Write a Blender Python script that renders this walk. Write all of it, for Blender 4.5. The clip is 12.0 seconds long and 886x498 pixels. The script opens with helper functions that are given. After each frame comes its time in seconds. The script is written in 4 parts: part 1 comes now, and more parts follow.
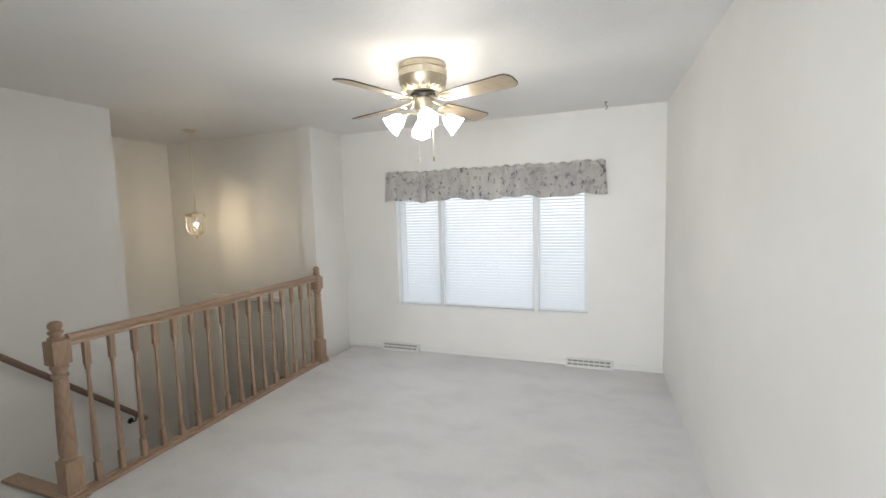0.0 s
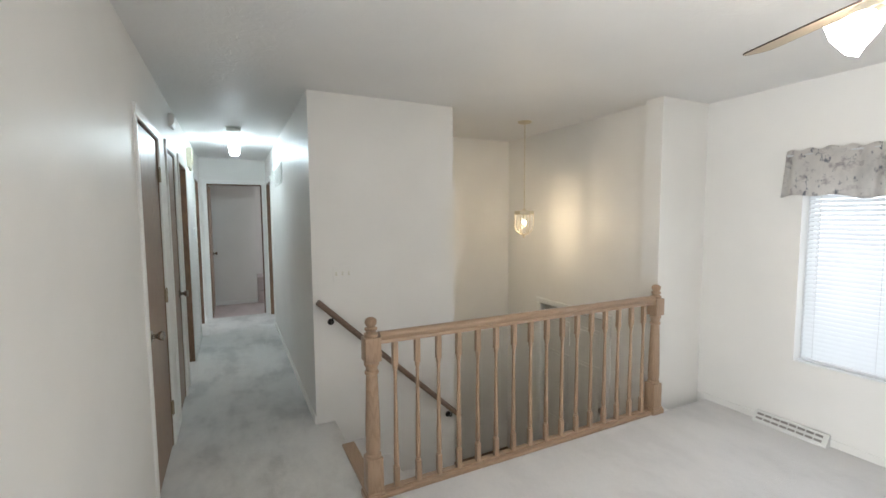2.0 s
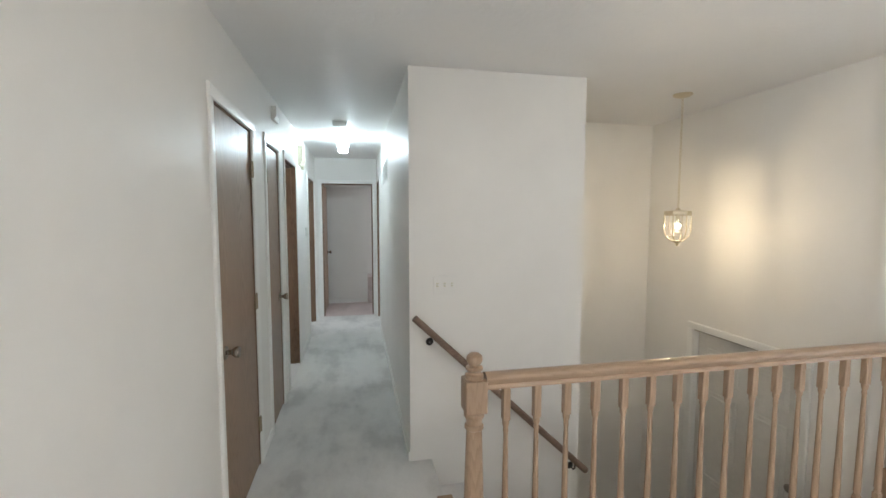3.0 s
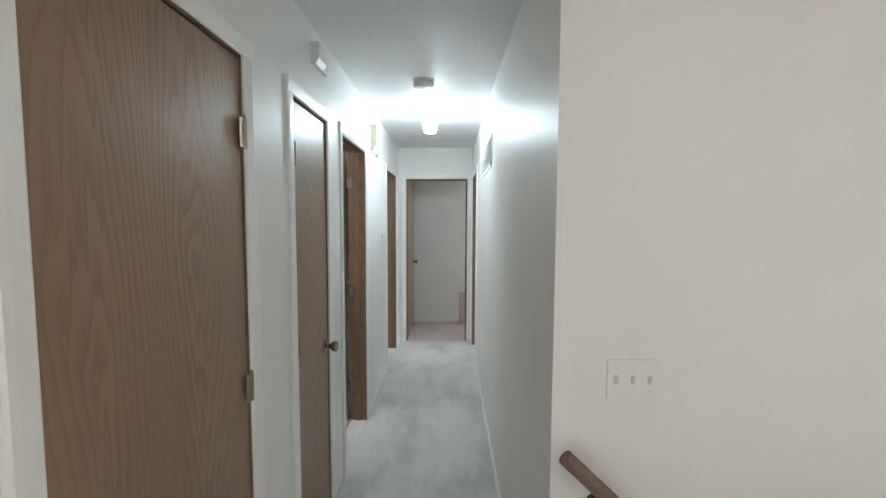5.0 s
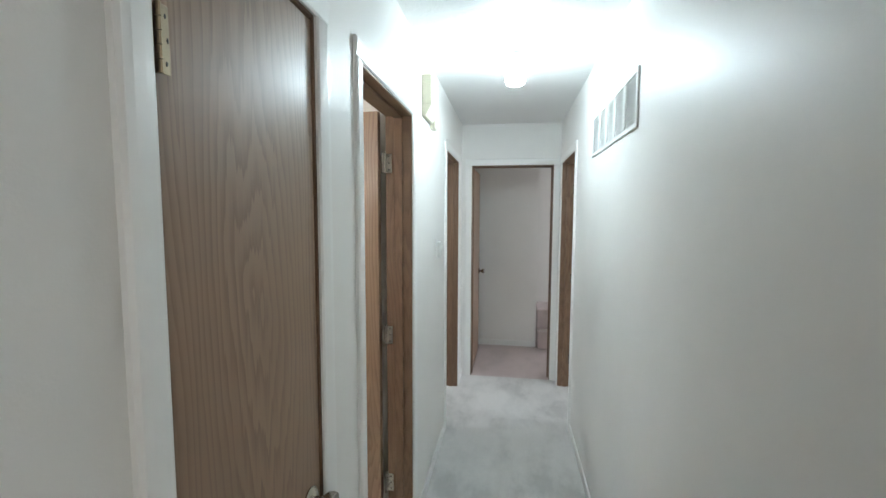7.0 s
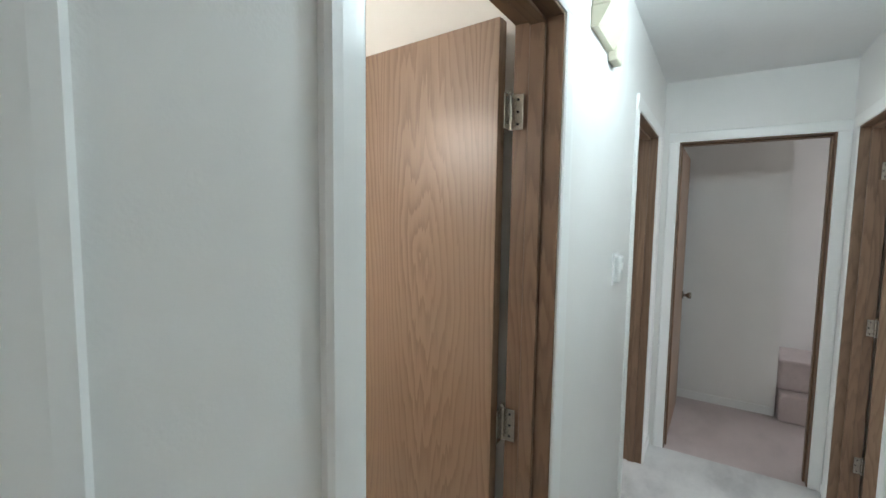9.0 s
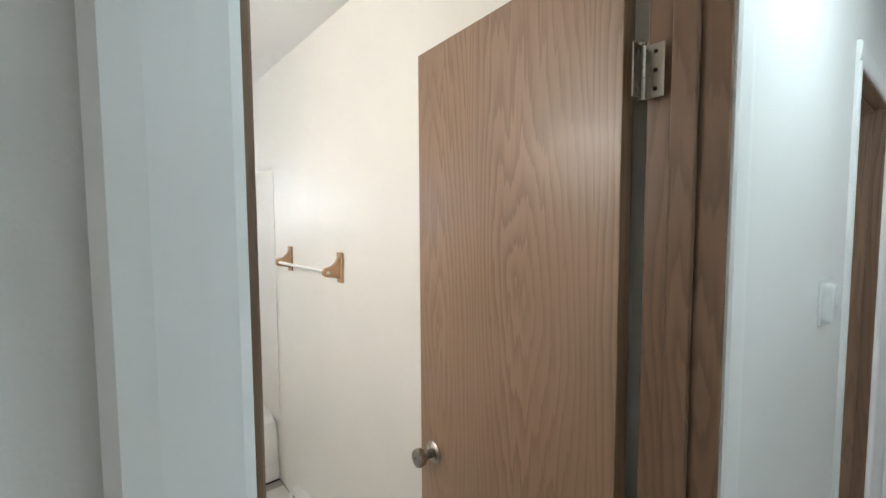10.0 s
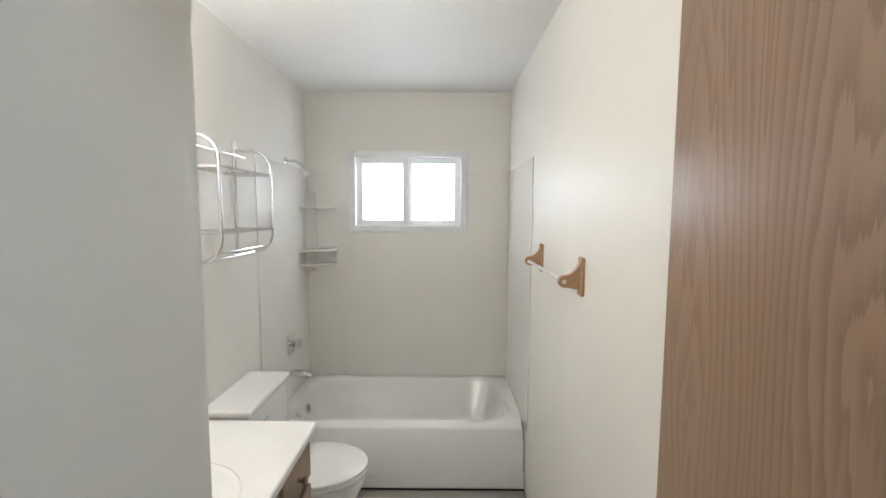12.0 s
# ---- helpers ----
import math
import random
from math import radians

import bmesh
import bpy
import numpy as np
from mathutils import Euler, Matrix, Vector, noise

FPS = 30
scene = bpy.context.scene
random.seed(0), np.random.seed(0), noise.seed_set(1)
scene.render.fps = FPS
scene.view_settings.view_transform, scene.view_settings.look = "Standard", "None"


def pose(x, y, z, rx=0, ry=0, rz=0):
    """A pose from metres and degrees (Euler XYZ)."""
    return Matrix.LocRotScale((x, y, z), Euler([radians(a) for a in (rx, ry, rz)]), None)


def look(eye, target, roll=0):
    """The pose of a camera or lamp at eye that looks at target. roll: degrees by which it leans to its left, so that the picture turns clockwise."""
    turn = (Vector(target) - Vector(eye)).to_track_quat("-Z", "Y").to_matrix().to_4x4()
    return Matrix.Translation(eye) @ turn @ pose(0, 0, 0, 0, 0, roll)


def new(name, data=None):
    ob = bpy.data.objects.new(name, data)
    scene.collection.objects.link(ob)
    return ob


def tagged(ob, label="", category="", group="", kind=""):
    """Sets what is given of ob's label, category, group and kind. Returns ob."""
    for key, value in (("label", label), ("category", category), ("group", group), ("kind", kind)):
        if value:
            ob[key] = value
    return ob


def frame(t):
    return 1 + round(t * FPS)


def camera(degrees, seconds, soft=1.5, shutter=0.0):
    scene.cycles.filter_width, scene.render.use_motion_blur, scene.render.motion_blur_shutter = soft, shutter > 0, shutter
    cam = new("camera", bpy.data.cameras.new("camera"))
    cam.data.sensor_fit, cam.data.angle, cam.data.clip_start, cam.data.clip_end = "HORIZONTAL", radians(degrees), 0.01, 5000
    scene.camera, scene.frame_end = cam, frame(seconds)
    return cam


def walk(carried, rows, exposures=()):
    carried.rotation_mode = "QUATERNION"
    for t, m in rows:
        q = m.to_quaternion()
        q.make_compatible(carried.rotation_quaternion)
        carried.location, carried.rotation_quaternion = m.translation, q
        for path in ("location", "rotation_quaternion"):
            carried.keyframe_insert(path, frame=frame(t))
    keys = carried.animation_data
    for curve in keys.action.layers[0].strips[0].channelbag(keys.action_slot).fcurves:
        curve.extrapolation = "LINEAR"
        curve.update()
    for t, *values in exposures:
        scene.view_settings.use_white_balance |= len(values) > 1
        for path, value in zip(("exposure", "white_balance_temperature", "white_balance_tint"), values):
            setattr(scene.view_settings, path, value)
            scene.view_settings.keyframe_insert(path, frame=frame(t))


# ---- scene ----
cam = camera(92.2, 12.0)
PATH = [
    (0, (0.078, 0.124, 1.514), (-0.604, 1.996, 1.342), -1.6),
    (0.5, (-0.038, 0.35, 1.514), (-1.047, 2.07, 1.357), -1.2),
    (1, (-0.074, 0.591, 1.52), (-1.443, 2.041, 1.366), -1.0),
    (1.5, (-0.216, 0.739, 1.513), (-1.831, 1.908, 1.356), -0.6),
    (2, (-0.463, 0.862, 1.529), (-2.25, 1.746, 1.374), -0.4),
    (2.5, (-0.736, 0.966, 1.513), (-2.628, 1.597, 1.362), -0.1),
    (3, (-1.047, 1.056, 1.526), (-3.002, 1.452, 1.376), -0.0),
    (3.5, (-1.374, 1.102, 1.528), (-3.355, 1.333, 1.377), 0.1),
    (3.7, (-1.526, 1.095, 1.525), (-3.512, 1.289, 1.389), 0.2),
    (5.5, (-2.763, 1.062, 1.561), (-4.754, 0.963, 1.4), 0.1),
    (6, (-3.057, 1.001, 1.572), (-5.044, 0.844, 1.407), 0.1),
    (6.5, (-3.367, 0.949, 1.579), (-5.349, 0.734, 1.412), 0.2),
    (8.5, (-4.405, 0.822, 1.56), (-6.214, -0.017, 1.404), 0.4),
    (9, (-4.591, 0.787, 1.554), (-6.266, -0.294, 1.391), 0.8),
    (9.5, (-4.757, 0.697, 1.559), (-6.268, -0.604, 1.406), 0.8),
    (10, (-4.881, 0.683, 1.566), (-6.143, -0.863, 1.435), -0.3),
    (10.5, (-5.058, 0.692, 1.577), (-5.887, -1.115, 1.421), -0.3),
    (11, (-5.147, 0.644, 1.578), (-5.627, -1.289, 1.399), -0.1),
    (11.5, (-5.196, 0.528, 1.578), (-5.389, -1.455, 1.404), 0.2),
    (12, (-5.228, 0.419, 1.585), (-5.219, -1.574, 1.409), 0.3),
]
EXPOSURES = [(0, 0.42), (1.5, 0.71), (3.7, 1.0), (5.5, 1.02), (6.5, 1.04), (8.5, 0.9), (9.5, 0.75), (10.5, 0.5), (12, 0.36)]
walk(cam, [(t, look(eye, target, roll)) for t, eye, target, roll in PATH], EXPOSURES)

# ---- world, sun, large lights ----
world = bpy.data.worlds.new("world")
scene.world = world
world.use_nodes = True
_wn = world.node_tree.nodes
_sky = _wn.new("ShaderNodeTexSky")
_sky.sky_type, _sky.sun_disc = "NISHITA", False
_sky.sun_elevation, _sky.sun_rotation = radians(40), radians(200)
world.node_tree.links.new(_sky.outputs[0], _wn["Background"].inputs[0])
_wn["Background"].inputs[1].default_value = 0.12
_sun = bpy.data.lights.new("sun", "SUN")
_sun.energy, _sun.angle, _sun.color = 1.0, radians(10), (1, 0.96, 0.9)
sun = new("sun", _sun)
sun.matrix_world = look((3, -8, 8), (0, 0, 0))

FAN_GLOW, HALL_GLOW, PENDANT_GLOW, BATH_GLOW = 23.0, 66.0, 500.0, 42.0
WINDOW_W, BATHWIN_W = 11.5, 10.0


def opening_light(name, place, target, w, h, watts, tint):
    """The sky's light in a window's opening, or fill light in an added opening."""
    la = bpy.data.lights.new(name, "AREA")
    la.shape, la.size, la.size_y, la.energy, la.color = "RECTANGLE", w, h, watts, tint
    ob = new(name, la)
    ob.matrix_world = look(place, target)
    return ob


opening_light("window_sky", (-1.0, 4.62, 1.12), (-1.0, 0, 1.12), 2.0, 1.3, WINDOW_W, (0.86, 0.93, 1.0))
opening_light("bath_window_sky", (-4.96, -2.86, 1.72), (-4.96, 0, 1.72), 0.7, 0.44, BATHWIN_W, (0.88, 0.94, 1.0))
# fill lamps in added, unseen openings; they brighten the bedrooms, hall end and living room
opening_light("far_bedroom_fill", (-9.6, 4.2, 1.5), (-9.6, 0, 1.2), 1.0, 1.0, 16.0, (0.92, 0.95, 1.0))
opening_light("dining_fill", (-0.4, -3.22, 1.3), (-0.4, 0, 1.2), 1.6, 1.5, 84.0, (0.88, 0.94, 1.0))
opening_light("north_bedroom_fill", (-6.3, 4.2, 1.5), (-6.3, 0, 1.3), 1.0, 1.0, 13.0, (0.9, 0.95, 1.0))
opening_light("side_bedroom_fill", (-6.7, -3.26, 1.5), (-6.7, 0, 1.3), 0.9, 1.0, 20.0, (0.9, 0.95, 1.0))

# ---- materials ----


def nodes_of(name):
    m = bpy.data.materials.new(name)
    m.use_nodes = True
    return m, m.node_tree.nodes, m.node_tree.links, m.node_tree.nodes["Principled BSDF"]


def coords(n, l, scale):
    tc, mp = n.new("ShaderNodeTexCoord"), n.new("ShaderNodeMapping")
    mp.inputs["Scale"].default_value = scale
    l.new(tc.outputs["Object"], mp.inputs["Vector"])
    return mp.outputs["Vector"]


def noise_tex(n, l, vec, scale, detail=3.0, rough=0.55):
    t = n.new("ShaderNodeTexNoise")
    t.inputs["Scale"].default_value, t.inputs["Detail"].default_value, t.inputs["Roughness"].default_value = scale, detail, rough
    l.new(vec, t.inputs["Vector"])
    return t.outputs["Fac"]


def ramp(n, l, fac, stops):
    r = n.new("ShaderNodeValToRGB")
    while len(r.color_ramp.elements) < len(stops):
        r.color_ramp.elements.new(0.5)
    for e, (p, c) in zip(r.color_ramp.elements, stops):
        e.position, e.color = p, (*c, 1)
    l.new(fac, r.inputs["Fac"])
    return r.outputs["Color"]


def mixc(n, l, fac, a, b, mode="MIX"):
    m = n.new("ShaderNodeMix")
    m.data_type, m.blend_type = "RGBA", mode
    for s, v in ((m.inputs[0], fac), (m.inputs[6], a), (m.inputs[7], b)):
        if isinstance(v, (int, float)):
            s.default_value = v
        elif isinstance(v, tuple):
            s.default_value = (*v, 1)
        else:
            l.new(v, s)
    return m.outputs[2]


def bump(n, l, bsdf, height, strength, dist):
    b = n.new("ShaderNodeBump")
    b.inputs["Strength"].default_value, b.inputs["Distance"].default_value = strength, dist
    l.new(height, b.inputs["Height"])
    l.new(b.outputs["Normal"], bsdf.inputs["Normal"])


def paint(name, col, rough=0.5, var=0.04, grain=260.0, strength=0.12, spec=0.5):
    """Painted plaster or trim: roller stipple, slight uneven tone."""
    m, n, l, b = nodes_of(name)
    v = coords(n, l, (1, 1, 1))
    lo = tuple(c * (1 - var) for c in col)
    hi = tuple(min(1, c * (1 + var * 0.6)) for c in col)
    l.new(ramp(n, l, noise_tex(n, l, v, 1.7, 4.0), [(0.3, lo), (0.7, hi)]), b.inputs["Base Color"])
    r = n.new("ShaderNodeMapRange")
    r.inputs[3].default_value, r.inputs[4].default_value = rough - 0.06, rough + 0.06
    l.new(noise_tex(n, l, v, 5.0), r.inputs[0])
    l.new(r.outputs[0], b.inputs["Roughness"])
    b.inputs["Specular IOR Level"].default_value = spec
    bump(n, l, b, noise_tex(n, l, v, grain, 2.0), strength, 0.002)
    return m


def textured_ceiling(name, col):
    m, n, l, b = nodes_of(name)
    v = coords(n, l, (1, 1, 1))
    l.new(ramp(n, l, noise_tex(n, l, v, 1.2, 4.0), [(0.3, tuple(c * 0.95 for c in col)), (0.7, col)]), b.inputs["Base Color"])
    b.inputs["Roughness"].default_value = 0.55
    t = n.new("ShaderNodeTexNoise")
    t.inputs["Scale"].default_value, t.inputs["Detail"].default_value, t.inputs["Distortion"].default_value = 9.0, 3.0, 2.6
    l.new(v, t.inputs["Vector"])
    edge = ramp(n, l, t.outputs["Fac"], [(0.46, (0, 0, 0)), (0.56, (1, 1, 1))])
    bump(n, l, b, edge, 0.13, 0.004)
    return m


def carpet(name, col, marks):
    m, n, l, b = nodes_of(name)
    v = coords(n, l, (1, 1, 1))
    big = ramp(n, l, noise_tex(n, l, coords(n, l, (0.6, 1.0, 1)), 3.2, 4.0, 0.6), [(0.38, tuple(c * (1 - marks) for c in col)), (0.47, tuple(c * (1 - marks * 0.4) for c in col)), (0.58, col)])
    fine = noise_tex(n, l, v, 420.0, 2.0)
    mid = noise_tex(n, l, v, 45.0, 3.0)
    c = mixc(n, l, 0.35, big, ramp(n, l, fine, [(0.3, tuple(x * 0.7 for x in col)), (0.7, col)]))
    c = mixc(n, l, 0.12, c, ramp(n, l, mid, [(0.35, tuple(x * 0.75 for x in col)), (0.65, col)]))
    l.new(c, b.inputs["Base Color"])
    b.inputs["Roughness"].default_value = 1.0
    b.inputs["Specular IOR Level"].default_value = 0.1
    b.inputs["Sheen Weight"].default_value = 0.25
    b.inputs["Sheen Roughness"].default_value = 0.6
    add = n.new("ShaderNodeMath")
    l.new(fine, add.inputs[0])
    l.new(mid, add.inputs[1])
    bump(n, l, b, add.outputs[0], 0.6, 0.006)
    return m


def wood(name, dark, light, axis="z", rough=0.4, rings=9.0, contrast=1.0, coat=0.0, lines=0.7):
    """Oak veneer: cathedral figure, pores along the grain."""
    m, n, l, b = nodes_of(name)
    pore = {"x": (4, 300, 300), "y": (300, 4, 300), "z": (300, 300, 4)}[axis]
    long = {"x": (0.18, 1, 1), "y": (1, 0.18, 1), "z": (1, 1, 0.18)}[axis]
    tc, sep = n.new("ShaderNodeTexCoord"), n.new("ShaderNodeSeparateXYZ")
    l.new(tc.outputs["Object"], sep.inputs[0])
    k = "xyz".index(axis)

    def op(kind, a, b=0.0):
        q = n.new("ShaderNodeMath")
        q.operation = kind
        for s_, v_ in zip(q.inputs, (a, b)):
            if isinstance(v_, (int, float)):
                s_.default_value = v_
            else:
                l.new(v_, s_)
        return q.outputs[0]

    # a log's rings cut by a plane that slowly drifts towards and from the pith
    sway = noise_tex(n, l, coords(n, l, long), 4.0, 2.0, 0.5)
    strand = tuple(0.06 if q < 1 else 1 for q in long)
    fray = noise_tex(n, l, coords(n, l, strand), 46.0, 3.0, 0.6)
    across = op("ADD", op("ADD", sep.outputs[(k + 1) % 3], sep.outputs[(k + 2) % 3]), op("MULTIPLY", sway, 0.16))
    u = op("PINGPONG", across, 0.17)
    drift = op("PINGPONG", op("ADD", sep.outputs[k], op("MULTIPLY", sway, 1.1)), 0.95)
    depth = op("ADD", op("ADD", op("MULTIPLY", drift, 0.13), 0.012), op("MULTIPLY", fray, 0.03))
    dist = op("SQRT", op("ADD", op("MULTIPLY", u, u), op("MULTIPLY", depth, depth)))
    year = op("FRACT", op("MULTIPLY", op("ADD", dist, op("MULTIPLY", fray, 0.012)), rings * 10.0))
    mean = tuple((a + c) / 2 for a, c in zip(dark, light))
    soft = tuple(a + (c - a) * (1 - 0.55 * contrast) for a, c in zip(dark, mean))
    crest = tuple(m_ + (c - m_) * 0.55 for m_, c in zip(mean, light))
    figure = ramp(n, l, year, [(0.0, crest), (0.14, soft), (0.45, mean), (0.75, crest), (1.0, crest)])
    calm = ramp(n, l, noise_tex(n, l, coords(n, l, long), 5.0, 2.0), [(0.36, (0, 0, 0)), (0.54, (0.92, 0.92, 0.92))])
    figure = mixc(n, l, calm, figure, mean)
    early = ramp(n, l, year, [(0.0, (0.3, 0.3, 0.3)), (0.1, (1, 1, 1)), (0.5, (0.25, 0.25, 0.25)), (1.0, (0.2, 0.2, 0.2))])
    pores = noise_tex(n, l, coords(n, l, pore), 1.0, 3.0, 0.6)
    ticks = ramp(n, l, pores, [(0.36, tuple(x * 0.5 for x in dark)), (0.52, light)])
    pored = mixc(n, l, lines, figure, ticks, "MULTIPLY")
    c = mixc(n, l, early, figure, mixc(n, l, 0.6, figure, pored))
    tone = noise_tex(n, l, coords(n, l, long), 2.2, 3.0)
    c = mixc(n, l, 0.35, c, ramp(n, l, tone, [(0.3, dark), (0.7, light)]))
    l.new(c, b.inputs["Base Color"])
    b.inputs["Roughness"].default_value = rough
    b.inputs["Coat Weight"].default_value = coat
    b.inputs["Coat Roughness"].default_value = 0.25
    bump(n, l, b, pores, 0.1, 0.001)
    return m


def plain(name, col, rough=0.4, metal=0.0, var=0.06, scale=30.0, strength=0.0):
    m, n, l, b = nodes_of(name)
    v = coords(n, l, (1, 1, 1))
    f = noise_tex(n, l, v, scale, 3.0)
    l.new(ramp(n, l, f, [(0.3, tuple(c * (1 - var) for c in col)), (0.7, col)]), b.inputs["Base Color"])
    b.inputs["Roughness"].default_value, b.inputs["Metallic"].default_value = rough, metal
    if strength:
        bump(n, l, b, f, strength, 0.002)
    return m


def glow(name, col, strength):
    m, n, l, b = nodes_of(name)
    b.inputs["Base Color"].default_value = (0.85, 0.85, 0.85, 1)
    b.inputs["Roughness"].default_value = 0.35
    b.inputs["Emission Color"].default_value, b.inputs["Emission Strength"].default_value = (*col, 1), strength
    return m


def thin(name, col, through_part, rough=0.5):
    """A thin sheet that lets light through: slats, frosted panes."""
    m, n, l, b = nodes_of(name)
    b.inputs["Base Color"].default_value, b.inputs["Roughness"].default_value = (*col, 1), rough
    t, x = n.new("ShaderNodeBsdfTranslucent"), n.new("ShaderNodeMixShader")
    t.inputs[0].default_value, x.inputs[0].default_value = (*col, 1), through_part
    l.new(b.outputs[0], x.inputs[1])
    l.new(t.outputs[0], x.inputs[2])
    l.new(x.outputs[0], n["Material Output"].inputs["Surface"])
    return m


def clear_glass(name, tint=(1, 1, 1), rough=0.02):
    m, n, l, b = nodes_of(name)
    b.inputs["Base Color"].default_value, b.inputs["Roughness"].default_value = (*tint, 1), rough
    b.inputs["Transmission Weight"].default_value, b.inputs["IOR"].default_value = 1.0, 1.45
    return m


def floral(name):
    """Grey and mauve flowered cotton."""
    m, n, l, b = nodes_of(name)
    v = coords(n, l, (1, 1, 1))
    base = ramp(n, l, noise_tex(n, l, coords(n, l, (1, 1, 0.5)), 7.0, 4.0, 0.7), [(0.3, (0.62, 0.60, 0.58)), (0.5, (0.76, 0.73, 0.70)), (0.72, (0.84, 0.81, 0.77))])
    petals = ramp(n, l, noise_tex(n, l, v, 15.0, 3.0, 0.7), [(0.54, (0, 0, 0)), (0.70, (0.9, 0.9, 0.9))])
    c = mixc(n, l, petals, base, (0.44, 0.40, 0.41))
    leaves = ramp(n, l, noise_tex(n, l, coords(n, l, (1.3, 1, 0.8)), 22.0, 2.0), [(0.60, (0, 0, 0)), (0.70, (1, 1, 1))])
    c = mixc(n, l, leaves, c, (0.24, 0.25, 0.28))
    l.new(c, b.inputs["Base Color"])
    b.inputs["Roughness"].default_value = 0.9
    bump(n, l, b, noise_tex(n, l, v, 500.0, 1.0), 0.3, 0.001)
    return m


WALL = paint("wall_paint", (0.83, 0.815, 0.785), 0.42, 0.035, 240, 0.14, 0.32)
HALLWALL = WALL
TRIM = paint("trim_paint", (0.86, 0.855, 0.83), 0.34, 0.03, 120, 0.05)
CEIL = textured_ceiling("ceiling_paint", (0.86, 0.855, 0.845))
BATHPAINT = paint("bath_paint", (0.85, 0.825, 0.775), 0.42, 0.03, 240, 0.1, 0.2)
CARPET = carpet("carpet_pile", (0.78, 0.765, 0.76), 0.15)
HALLCARPET = carpet("hall_carpet_pile", (0.78, 0.77, 0.75), 0.42)
PINKCARPET = carpet("rose_carpet_pile", (0.66, 0.55, 0.53), 0.22)
DOOR = wood("door_oak", (0.20, 0.12, 0.072), (0.38, 0.245, 0.155), "z", 0.38, 6.0, 0.6, 0.1)
JAMB = wood("jamb_oak", (0.13, 0.07, 0.04), (0.27, 0.165, 0.10), "z", 0.4, 5.0)
JAMBX = wood("head_jamb_oak", (0.13, 0.07, 0.04), (0.27, 0.165, 0.10), "x", 0.4, 5.0)
RAILWOOD = wood("rail_oak", (0.32, 0.21, 0.135), (0.46, 0.32, 0.215), "z", 0.38, 7.0, 0.5, 0.2)
RAILWOODY = wood("rail_oak_long", (0.32, 0.21, 0.135), (0.46, 0.32, 0.215), "y", 0.3, 7.0, 0.5, 0.4)
RAILWOODX = wood("board_oak", (0.32, 0.21, 0.135), (0.46, 0.32, 0.215), "x", 0.35, 7.0, 0.5, 0.2)
HANDRAIL = wood("handrail_oak", (0.16, 0.10, 0.07), (0.25, 0.165, 0.12), "y", 0.45, 7.0, 0.5)
OAK = wood("light_oak", (0.36, 0.2, 0.10), (0.52, 0.32, 0.17), "y", 0.4, 8.0)
VANITY = wood("vanity_oak", (0.26, 0.17, 0.12), (0.40, 0.28, 0.20), "z", 0.45, 7.0)
BLADE = wood("blade_wood", (0.42, 0.33, 0.22), (0.56, 0.46, 0.33), "x", 0.4, 7.0, 0.4)
BLADEEDGE = plain("blade_edge", (0.05, 0.035, 0.025), 0.5)
BRASS = plain("brass", (0.66, 0.59, 0.46), 0.36, 1.0, 0.1)
OLDBRASS = plain("antique_brass", (0.36, 0.29, 0.20), 0.42, 1.0, 0.15)
NICKEL = plain("aged_nickel", (0.42, 0.38, 0.33), 0.26, 1.0, 0.15)
CHROME = plain("chrome", (0.75, 0.75, 0.76), 0.12, 1.0, 0.03)
DARK = plain("dark_metal", (0.035, 0.032, 0.03), 0.4, 0.6)
BLACKGAP = plain("dark_gap", (0.02, 0.018, 0.016), 0.9)
PLASTIC = plain("white_plastic", (0.78, 0.78, 0.75), 0.4)
BEIGE = plain("beige_plastic", (0.66, 0.62, 0.48), 0.45)
VINYL = plain("white_vinyl", (0.82, 0.83, 0.84), 0.35)
ENAMEL = plain("white_enamel", (0.88, 0.87, 0.85), 0.09, 0.0, 0.02, 3.0)
SURROUND = plain("surround_panel", (0.85, 0.825, 0.78), 0.22, 0.0, 0.03, 3.0)
CULTURED = plain("cultured_marble", (0.87, 0.855, 0.825), 0.14, 0.0, 0.05, 5.0)
TILE = plain("floor_tile", (0.76, 0.74, 0.70), 0.3, 0.0, 0.1, 9.0)
GROUT = plain("grout", (0.42, 0.40, 0.37), 0.9, 0.0, 0.1, 60.0)
SLAT = thin("blind_slat", (0.86, 0.88, 0.9), 0.30, 0.45)
FROST = thin("frosted_pane", (0.93, 0.95, 0.98), 0.85, 0.3)
CLEAR = clear_glass("clear_glass")
FABRIC = floral("valance_cotton")
FANGLASS = glow("lit_fan_shade", (1.0, 0.945, 0.86), FAN_GLOW)
HALLGLASS = glow("lit_hall_shade", (0.73, 0.91, 1.0), HALL_GLOW)
BULB = glow("lit_bulb", (1.0, 0.80, 0.53), PENDANT_GLOW)
STEEL = plain("painted_steel_door", (0.70, 0.68, 0.64), 0.4)

# ---- building helpers ----


def part(name, bm, material, parent=None, label=""):
    me = bpy.data.meshes.new(name)
    bmesh.ops.recalc_face_normals(bm, faces=bm.faces)
    bm.to_mesh(me)
    bm.free()
    me.materials.append(material)
    ob = new(name, me)
    if parent is not None:
        ob.parent = parent
    if label:
        ob["label"] = label
    return ob


def thing(name, m, label, category, group="", kind=""):
    ob = new(name)
    ob.empty_display_size = 0.1
    ob.matrix_world = m
    return tagged(ob, label, category, group, kind)


def solid(name, bm, material, label, category="", kind="structure", group=""):
    return tagged(part(name, bm, material), label, category, group, kind)


